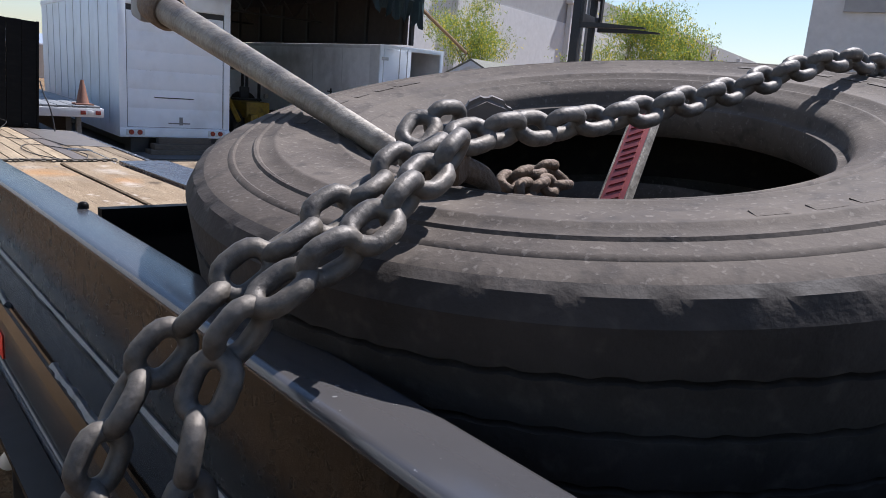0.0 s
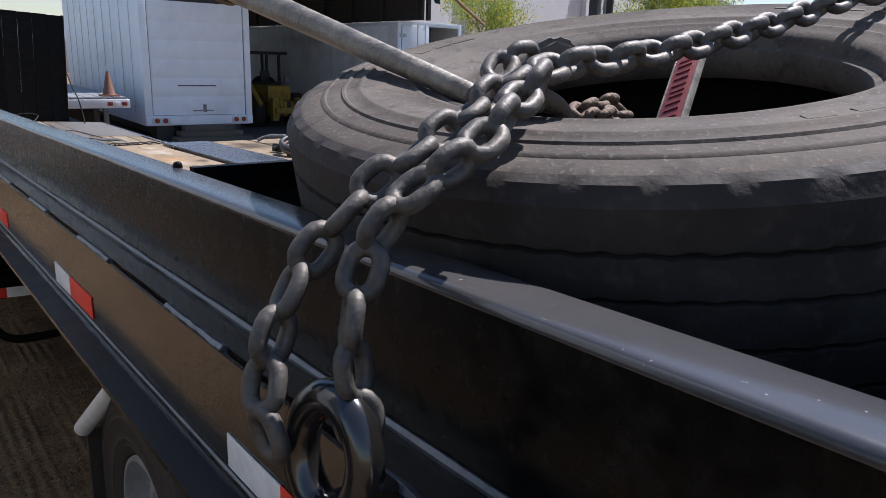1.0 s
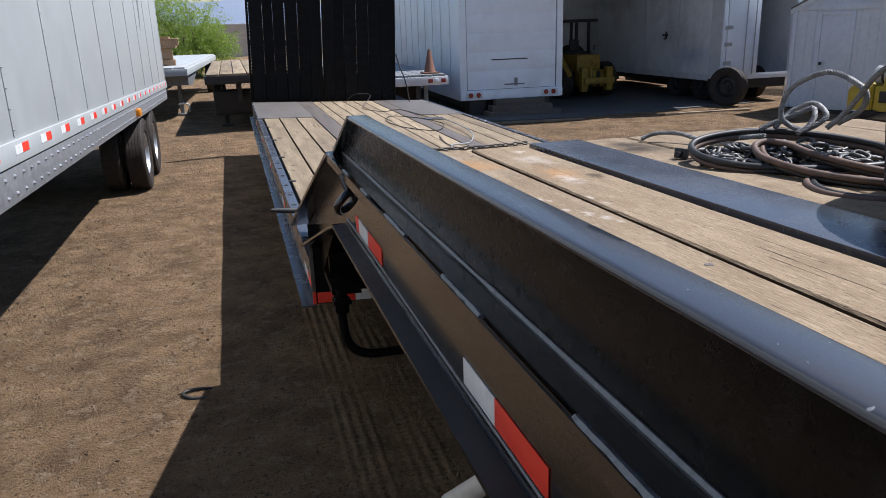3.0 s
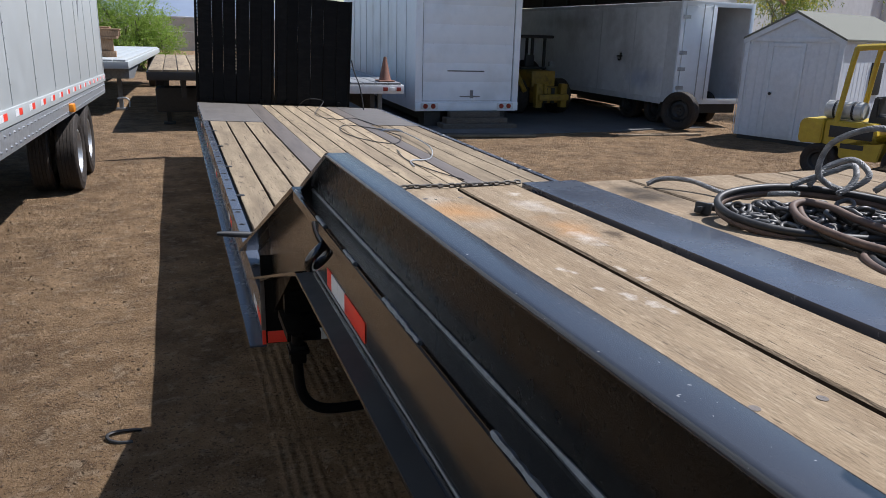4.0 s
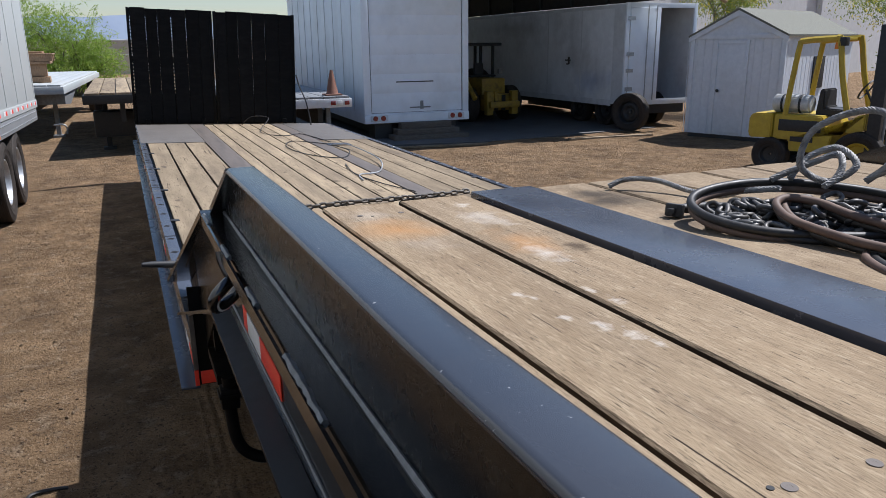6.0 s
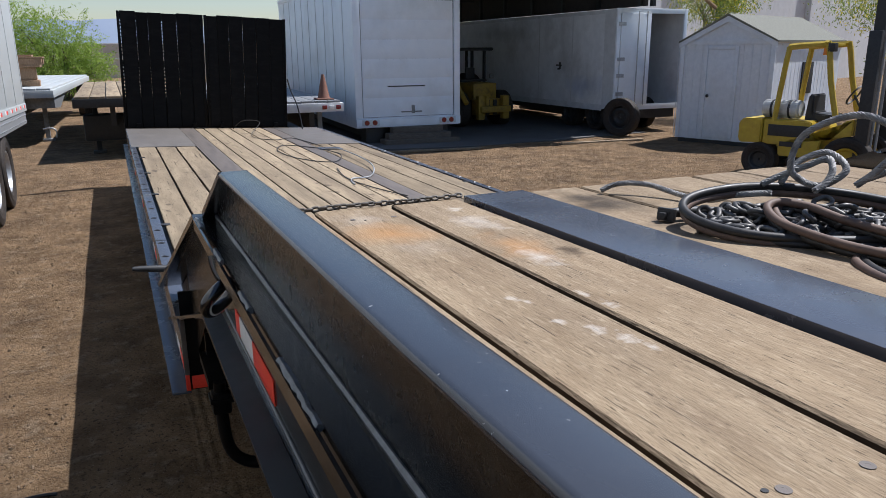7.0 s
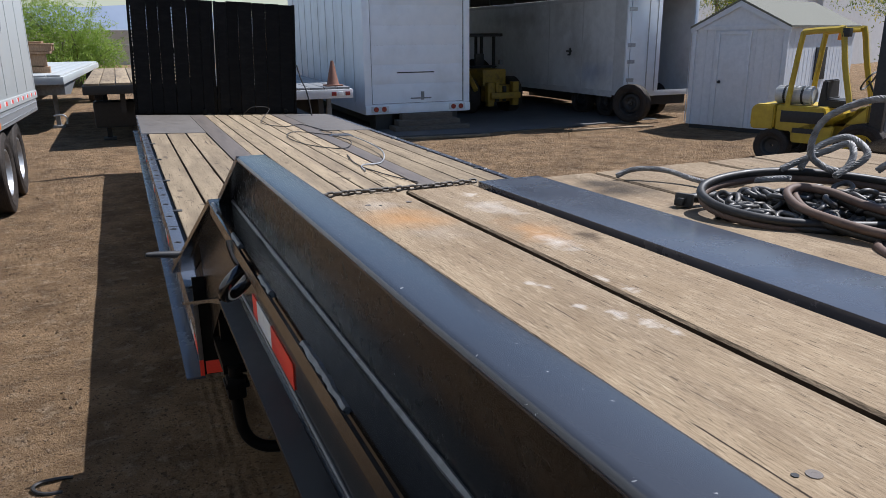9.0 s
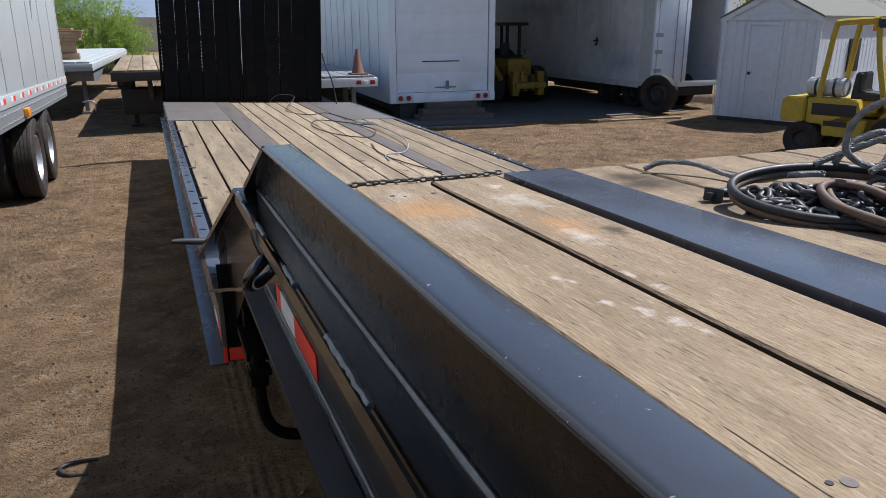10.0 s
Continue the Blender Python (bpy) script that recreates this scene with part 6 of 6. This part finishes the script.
# ---- forklift ----
fork = thing("forklift", "yellow propane forklift with raised mast parked on dirt", "forklift", pose(10.203, 7.733, 0, 0, 0, -72) @ Matrix.Diagonal((0.9, 1, 1, 1)))
def side_poly(name, pts, y0, y1, mat, label="", bev=0.02):
    bm = bmesh.new()
    prism(bm, pts, "y", y0, y1)
    bmesh.ops.bevel(bm, geom=bm.edges[:], offset=bev, segments=2, affect="EDGES")
    return part(name, bm, mat, fork, label)
side_poly("counterweight", [(-0.30, 0.56), (-0.34, 0.62), (-0.34, 0.90), (-0.26, 0.97), (0.10, 0.98), (0.10, 0.58)], -0.55, 0.55, M_YELLOW, "rounded yellow counterweight")
side_poly("body", [(0.105, 0.56), (0.105, 0.97), (0.95, 0.97), (1.06, 0.72), (1.30, 0.72), (1.50, 1.0), (1.66, 1.04), (1.66, 0.78), (1.16, 0.70), (1.10, 0.38), (0.42, 0.38), (0.40, 0.56)], -0.50, 0.50, M_YELLOW, "yellow body")
part("engine_bay", boxes(((0.20, -0.505, 0.70), (0.96, 0.505, 0.89)), bevel=0.01), M_DARK, fork)
part("name_plate", boxes(((0.44, -0.512, 0.54), (0.84, -0.506, 0.62))), M_DARK, fork, "dark plain name bar")
side_poly("seat", [(0.72, 0.95), (0.72, 1.04), (0.76, 1.38), (0.84, 1.38), (0.86, 1.08), (1.18, 1.07), (1.2, 0.95)], -0.25, 0.25, M_DARK, "black seat")
for s in (-1, 1):
    bm = bmesh.new()
    tube(bm, smooth_path([(0.28, s * 0.46, 0.95), (0.34, s * 0.45, 1.55), (0.40, s * 0.44, 2.06), (0.46, s * 0.43, 2.13), (0.98, s * 0.43, 2.16), (1.07, s * 0.43, 2.14), (1.18, s * 0.45, 1.6), (1.36, s * 0.47, 0.98)], 3), 0.05, 6)
    part("guard_post", bm, M_YELLOW, fork, "yellow overhead guard post")
part("guard_bars", boxes(*[((0.48 + 0.10 * k, -0.42, 2.13), (0.515 + 0.10 * k, 0.42, 2.17)) for k in range(6)], bevel=0.006), M_YELLOW, fork)
bm = bmesh.new()
cyl(bm, (-0.02, -0.25, 1.13), (0.66, -0.25, 1.13), 0.15, n=24)
bmesh.ops.bevel(bm, geom=bm.edges[:], offset=0.03, segments=3, affect="EDGES")
part("propane_tank", bm, M_TANK, fork, "white propane tank")
for x in (0.16, 0.48):
    bm = bmesh.new()
    cyl(bm, (x - 0.02, -0.25, 1.13), (x + 0.02, -0.25, 1.13), 0.154, n=24)
    part("tank_strap", bm, M_DARK, fork)
bm = bmesh.new()
lathe(bm, [(0.16, -0.012), (0.18, -0.012), (0.18, 0.012), (0.16, 0.012)], 24)
bmesh.ops.transform(bm, matrix=pose(1.42, 0.0, 1.38, 0, -55, 0), verts=bm.verts[:])
tube(bm, [(1.42, 0, 1.38), (1.62, 0, 1.05)], 0.02, 8)
part("steering_wheel", bm, M_DARK, fork)
bm = bmesh.new()
cyl(bm, (1.0, -0.35, 2.0), (1.0, -0.35, 2.1), 0.05, 0.04, 12)
part("beacon", bm, M_ORANGE, fork, "orange lamp")
part("work_lamp", boxes(((1.07, -0.48, 2.05), (1.18, -0.34, 2.18)), bevel=0.01), M_DARK, fork)
for x, R in ((0.08, 0.29), (1.60, 0.38)):
    for s in (-1, 1):
        w = new("wheel")
        w.parent = fork
        w.matrix_basis = Matrix.Translation((x, s * 0.44, R)) @ Matrix.Diagonal((1 / 0.9, 1, 1, 1)) @ pose(0, 0, 0, 90 * s, 0, 0)
        tyre_parts(w, R, 0.11, bead=R * 0.55, rim=True, n=48, sidewall=M_TREAD, rim_mat=M_DARK if x < 1 else M_YELLOW, dish=0.0)
for s in (-1, 1):
    part("mast_rail", boxes(((1.70, s * 0.46 - 0.05, 0.08), (1.90, s * 0.46 + 0.05, 2.35)), bevel=0.006), M_DARK, fork)
    part("inner_rail", boxes(((1.72, s * 0.36 - 0.045, 1.6), (1.89, s * 0.36 + 0.045, 4.35)), bevel=0.006), M_DARK, fork)
    bm = bmesh.new()
    prism(bm, [(1.94, 4.05), (1.99, 4.05), (1.99, 3.44), (2.5, 3.42), (3.25, 3.37), (3.25, 3.345), (1.94, 3.345)], "y", s * 0.44 - 0.05, s * 0.44 + 0.05)
    part("fork_tine", bm, M_DARK, fork, "raised black fork tine")
    bm = bmesh.new()
    cyl(bm, (1.82, s * 0.12, 0.2), (1.82, s * 0.12, 4.0), 0.03, n=10)
    part("lift_cylinder", bm, M_GREY, fork)
for a, b in (((1.72, -0.40, 2.28), (1.88, 0.40, 2.42)), ((1.74, -0.35, 4.0), (1.88, 0.35, 4.12)), ((1.905, -0.5, 3.45), (1.94, 0.5, 3.6)), ((1.905, -0.5, 3.9), (1.94, 0.5, 4.05))):
    part("cross_bar", boxes((a, b), bevel=0.006), M_DARK, fork)

# ---- yellow loader behind ----
loader = thing("loader", "old yellow tractor loader with black canopy", "tractor", pose(9.45, 17.3, 0, 0, 0, 4))
part("hood", boxes(((-0.35, -0.2, 0.75), (0.42, 0.9, 1.22)), bevel=0.05), M_OLDYELLOW, loader)
part("grille", boxes(((-0.42, -0.55, 0.35), (0.45, -0.21, 0.80)), ((-0.5, -0.75, 0.25), (-0.3, -0.56, 0.9)), ((0.3, -0.75, 0.25), (0.5, -0.56, 0.9)), bevel=0.03), M_OLDYELLOW, loader)
for k in range(4):
    part("brush_guard", boxes(((-0.4 + 0.24 * k, -0.60, 0.36), (-0.3 + 0.24 * k, -0.551, 0.78))), M_DARK, loader)
for xx in (-0.62, 0.62):
    wheel_at(loader, pose(xx * 1.12, 0.1, 0.50, 0, 90 if xx > 0 else -90, 0), R=0.50, half=0.19, rim_mat=M_OLDYELLOW, n=48, bead=0.22)
    wheel_at(loader, pose(xx * 1.1, 1.9, 0.72, 0, 90 if xx > 0 else -90, 0), R=0.72, half=0.2, rim_mat=M_OLDYELLOW, n=48, bead=0.36)
for xx, yy in ((-0.50, 0.95), (0.30, 0.95), (0.72, 0.95), (-0.50, 2.0), (0.72, 2.0)):
    part("canopy_post", boxes(((xx - 0.035, yy, 0.9), (xx + 0.035, yy + 0.07, 2.10))), M_DARK, loader)
part("canopy_roof", boxes(((-0.66, 0.7, 2.10), (0.86, 2.2, 2.19)), bevel=0.03), M_DARK, loader)
part("dash", boxes(((-0.20, 0.75, 1.22), (0.70, 1.05, 1.28)), ((0.05, 0.9, 1.285), (0.35, 1.0, 1.62)), bevel=0.03), M_DARK, loader, "black dashboard and cowl")
part("work_light", boxes(((0.78, 0.72, 1.30), (0.90, 0.82, 1.44)), bevel=0.02), M_GREY, loader)
part("bumper", boxes(((-0.45, -0.85, 0.45), (0.5, -0.70, 0.62)), ((-0.30, -0.82, 0.63), (-0.2, -0.74, 0.9)), ((0.25, -0.82, 0.63), (0.35, -0.74, 0.9)), bevel=0.03), M_OLDYELLOW, loader)
part("seat", boxes(((-0.25, 1.5, 1.0), (0.25, 1.95, 1.1)), ((-0.25, 1.9, 1.1), (0.25, 2.0, 1.6)), bevel=0.03), M_DARK, loader)
part("chassis", boxes(((-0.3, -0.2, 0.4), (0.3, 2.3, 0.8))), M_DARK, loader)
bm = bmesh.new()
for s in (-1,):
    tube(bm, [(-0.75, 1.0, 1.1), (-0.85, 0.2, 1.5), (-0.8, -0.6, 0.7)], 0.07, 6)
part("loader_arm", bm, M_OLDYELLOW, loader)


# ---- buildings, fence, hills ----
hall = thing("warehouse", "long pale concrete warehouse with grey upper band", "building")
hm = pose(14.0, 23.9, 0, 0, 0, math.degrees(math.atan2(26, 80)))
bm = bmesh.new()
box(bm, (0, 0, 0), (125, 2, 7.0), 0.0, hm)
part("lower_wall", bm, M_CONCRETE, hall, "pale concrete lower wall", smooth=False)
bm = bmesh.new()
box(bm, (0, 0.06, 7.0), (125, 2, 9.4), 0.0, hm)
part("upper_wall", bm, M_CONCRETEDARK, hall, "grey painted upper wall", smooth=False)
for k in range(7):
    bm = bmesh.new()
    box(bm, (12 + k * 15, -0.35, 0), (12.5 + k * 15, -0.001, 8.3), 0.03, hm)
    box(bm, (11.7 + k * 15, -0.5, 8.3), (12.8 + k * 15, -0.001, 8.9), 0.03, hm)
    part("downpipe", bm, M_CONCRETE, hall, smooth=False)
hall2 = thing("office_block", "pale grey concrete building with dark parapet band", "building")
hm = pose(32.0, 11.88, 0, 0, 0, math.degrees(math.atan2(-0.92, 0.38)))
bm = bmesh.new()
box(bm, (0, 0, 0), (32, 18, 12.0), 0.0, hm)
part("wall", bm, M_CONCRETE, hall2, smooth=False)
bm = bmesh.new()
box(bm, (1.2, -0.12, 6.4), (31, -0.001, 9.2), 0.0, hm)
part("band", bm, M_CONCRETEDARK, hall2, smooth=False)

# white truck parked beyond, with its round mirror
cab = thing("parked_truck", "white parked truck with round mirror on an arm", "truck")
part("body", boxes(((4.72, -5.2, 0.55), (6.9, -1.62, 2.88)), bevel=0.06), M_WHITE, cab)
part("window", boxes(((4.705, -2.7, 1.95), (4.719, -1.75, 2.62)), bevel=0.02), M_DARK, cab, "dark side window")
part("window_gasket", boxes(((4.70, -2.76, 2.62), (4.719, -1.69, 2.66)), ((4.70, -1.745, 1.95), (4.719, -1.69, 2.619)), ((4.70, -2.76, 1.90), (4.719, -1.69, 1.949))), M_TREAD, cab)
for yy in (-2.3, -4.4):
    wheel_at(cab, pose(4.85, yy, 0.5, 0, -90, 0), n=48)
    wheel_at(cab, pose(6.75, yy, 0.5, 0, 90, 0), n=48)
bm = bmesh.new()
bmesh.ops.create_uvsphere(bm, u_segments=24, v_segments=12, radius=0.10, matrix=pose(4.12, -1.58, 2.66, 0, 0, -20) @ Matrix.Diagonal((0.45, 1, 1, 1)))
part("mirror", bm, M_CHROME, cab, "round convex mirror")
bm = bmesh.new()
tube(bm, [(4.10, -1.62, 2.55), (4.74, -1.72, 2.57)], 0.014, 8)
tube(bm, [(4.45, -1.68, 2.56), (4.25, -1.64, 2.30)], 0.018, 8)
tube(bm, [(4.15, -1.60, 2.56), (4.15, -1.60, 2.28)], 0.016, 8)
part("mirror_arm", bm, M_WHITE, cab)

fence = thing("chain_link_fence", "thin grey fence posts along the yard edge", "fence")
for k in range(14):
    bm = bmesh.new()
    cyl(bm, (-30 + k * 2.6, 40, 0), (-30 + k * 2.6, 40, 1.9), 0.04, n=8)
    part("post", bm, M_GALV, fence)
bm = bmesh.new()
cyl(bm, (-30, 40, 1.85), (4, 40, 1.85), 0.025, n=6)
part("top_rail", bm, M_GALV, fence)
bm = bmesh.new()
pts_h = []
for k in range(120):
    x = -900 + k * 12
    pts_h.append((x, 46 + 20 * noise.fractal((x * 0.004, 1.3, 0), 1.0, 2.0, 4) + 14 * math.exp(-((x + 150) / 160) ** 2)))
for (xa, za), (xb, zb) in zip(pts_h, pts_h[1:]):
    vs = [bm.verts.new(p) for p in ((xa, 1500, -5), (xb, 1500, -5), (xb, 1560, max(zb, 4)), (xa, 1560, max(za, 4)))]
    bm.faces.new(vs)
bmesh.ops.remove_doubles(bm, verts=bm.verts[:], dist=0.01)
# the blue of distance haze is put into the hills' colour
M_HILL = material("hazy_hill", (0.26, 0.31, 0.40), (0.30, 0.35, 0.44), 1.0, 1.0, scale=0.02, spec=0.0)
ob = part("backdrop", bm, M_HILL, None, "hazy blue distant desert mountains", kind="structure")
tagged(ob, category="hills")


def tree(name, at, height, spread, leaf, label, seed, flowers=None, clumps=1500, leaf_size=0.09, low=0.25):
    """Forked trunk, tapering limbs and twigs, and a loose crown of small leaf sprays."""
    r = random.Random(seed)
    t = thing(name, label, "tree", pose(*at))
    bm = bmesh.new()
    tips = []
    def limb(p, d, length, rad, depth):
        pts, rads = [p], [rad]
        q = p.copy()
        for k in range(4):
            d = (d + Vector((r.uniform(-0.25, 0.25), r.uniform(-0.25, 0.25), r.uniform(-0.05, 0.18)))).normalized()
            q = q + d * length / 4
            pts.append(q.copy())
            rads.append(rad * (1 - 0.14 * (k + 1)))
            if depth >= 1:
                tips.append((q.copy(), depth))
        tube(bm, pts, rads, 6)
        if depth < 3:
            for _ in range(r.choice((2, 3, 3))):
                nd = (d + Vector((r.uniform(-0.9, 0.9), r.uniform(-0.9, 0.9), r.uniform(-0.25, 0.5)))).normalized()
                limb(q, nd, length * r.uniform(0.6, 0.85), rads[-1] * 0.75, depth + 1)
    for k in range(3):
        a = 2 * math.pi * k / 3 + r.random()
        limb(Vector((0, 0, 0)), Vector((0.45 * math.cos(a), 0.45 * math.sin(a), 1)).normalized(), height * 0.38, height * 0.022, 0)
    part("trunk", bm, M_BARK, t, "forked slender trunk and limbs")
    xy = max(1e-3, max(math.hypot(p.x, p.y) for p, d in tips))
    bm_l, bm_f = bmesh.new(), bmesh.new()
    for k in range(clumps):
        p, d = r.choice(tips)
        c = p + Vector((r.gauss(0, spread * 0.055), r.gauss(0, spread * 0.055), r.gauss(0, height * 0.04) - 0.02 * height))
        if c.z < height * low * r.uniform(0.6, 1):
            continue
        bmx = bm_f if flowers and r.random() < 0.18 else bm_l
        for j in range(5):
            s = leaf_size * r.uniform(0.6, 1.4)
            m = Matrix.Translation(c + Vector((r.gauss(0, 1), r.gauss(0, 1), r.gauss(0, 1))) * leaf_size * 1.6) @ Euler((r.uniform(0, 6.3), r.uniform(0, 6.3), r.uniform(0, 6.3))).to_matrix().to_4x4()
            vs = [bmx.verts.new(m @ Vector(v)) for v in ((-s, 0, 0), (0, -s * 0.3, 0), (s, 0, 0), (0, s * 0.3, 0))]
            bmx.faces.new(vs)
    part("crown", bm_l, leaf, t, "airy green crown", smooth=False)
    if flowers:
        part("blossom", bm_f, flowers, t, "yellow blossom", smooth=False)


tree("palo_verde", (17.2, 16.2, 0), 5.1, 3.6, M_LEAF, "sparse young palo verde tree behind the shed", 21, M_FLOWER, 3000, 0.042, 0.15)
tree("palo_verde", (20.9, 12.2, 0), 5.1, 6.9, M_LEAF, "palo verde tree with yellow blossom by the wall", 5, M_FLOWER, 6000, 0.046, 0.12)


def bush(name, at, lobes, leaf, label, seed, sprays=11000, leaf_size=0.05):
    """A dense low tree: stems from the ground and leaf sprays gathered on overlapping ragged lobes."""
    r = random.Random(seed)
    t = thing(name, label, "tree", pose(*at))
    bm = bmesh.new()
    for (cx, cy, cz, rx, rz) in lobes:
        for k in range(4):
            e = Vector((cx + r.uniform(-0.7, 0.7) * rx, cy + r.uniform(-0.6, 0.6), cz + r.uniform(-0.1, 0.75) * rz))
            b = Vector((cx * 0.45 + r.uniform(-0.15, 0.15), cy * 0.4, 0.0))
            mid = b.lerp(e, 0.5) + Vector((r.uniform(-0.25, 0.25), 0, 0.25))
            tube(bm, smooth_path([b, mid, e], 4), [0.07, 0.064, 0.058, 0.052, 0.045, 0.038, 0.03, 0.022, 0.012], 5)
    part("trunk", bm, M_BARK, t, "thin grey stems")
    vs, fs = [], []
    total = sum(l[3] * l[4] for l in lobes)
    for (cx, cy, cz, rx, rz) in lobes:
        for k in range(int(sprays * rx * rz / total)):
            a, u, q = r.uniform(0, 2 * math.pi), r.uniform(-1, 1), r.random() ** 0.4
            d = Vector((math.cos(a) * math.sqrt(1 - u * u), math.sin(a) * math.sqrt(1 - u * u), u))
            swell = 0.78 + 0.5 * noise.noise(d * 2.6 + Vector((seed, cx, cz)))
            c = Vector((cx + d.x * rx * q * swell, cy + d.y * rx * 0.8 * q * swell, cz + d.z * rz * q * swell))
            if c.z < 0.1 or noise.noise(c * 1.5) < -0.30:
                continue
            stem = Vector((d.x + r.gauss(0, 0.5), d.y + r.gauss(0, 0.5), d.z * 0.5 + r.gauss(0, 0.5) - 0.15)).normalized()
            for j in range(5):
                p = c + stem * leaf_size * 1.1 * j
                m = Matrix.Translation(p) @ Euler((r.uniform(0, 6.3), r.uniform(0, 6.3), r.uniform(0, 6.3))).to_matrix().to_4x4()
                w = leaf_size * r.uniform(0.6, 1.3)
                i = len(vs)
                vs += [m @ Vector(v) for v in ((-w, 0, 0), (0, -w * 0.34, 0), (w, 0, 0), (0, w * 0.34, 0))]
                fs.append((i, i + 1, i + 2, i + 3))
    me = bpy.data.meshes.new("crown")
    me.from_pydata(vs, [], fs)
    me.materials.append(leaf)
    ob = new("crown", me)
    ob.parent = t
    tagged(ob, "dense fine yellow-green crown")


bush("mesquite", (-2.2, 38, 0), ((0.0, 0, 2.3, 2.3, 2.2), (-1.7, 0.3, 2.6, 1.9, 2.3), (1.2, -0.3, 1.5, 1.5, 1.5), (0.2, -0.4, 0.9, 2.4, 1.0)), M_LEAFDARK, "dense green mesquite tree beyond the trailers", 9)
bush("mesquite", (-6.4, 40, 0), ((0.0, 0, 2.6, 2.4, 2.4), (-1.9, 0.2, 2.0, 2.0, 2.0), (1.4, -0.2, 1.6, 1.8, 1.7)), M_LEAFDARK, "low spreading mesquite bush beyond the trailers", 15, 8000)
yard_wall = thing("yard_wall", "pale beige block wall along the far yard edge", "wall")
part("wall_run", boxes(((-24, 70, 0), (16, 70.3, 2.85))), material("beige_block", (0.46, 0.41, 0.35), (0.54, 0.485, 0.415), 0.9, 0.95, scale=2, stain=(0.3, 0.27, 0.23), stain_amount=0.4, stain_scale=0.3), yard_wall)
part("coping", boxes(((-24.1, 69.95, 2.86), (16.1, 70.35, 2.96)), bevel=0.02), M_CONCRETE, yard_wall)
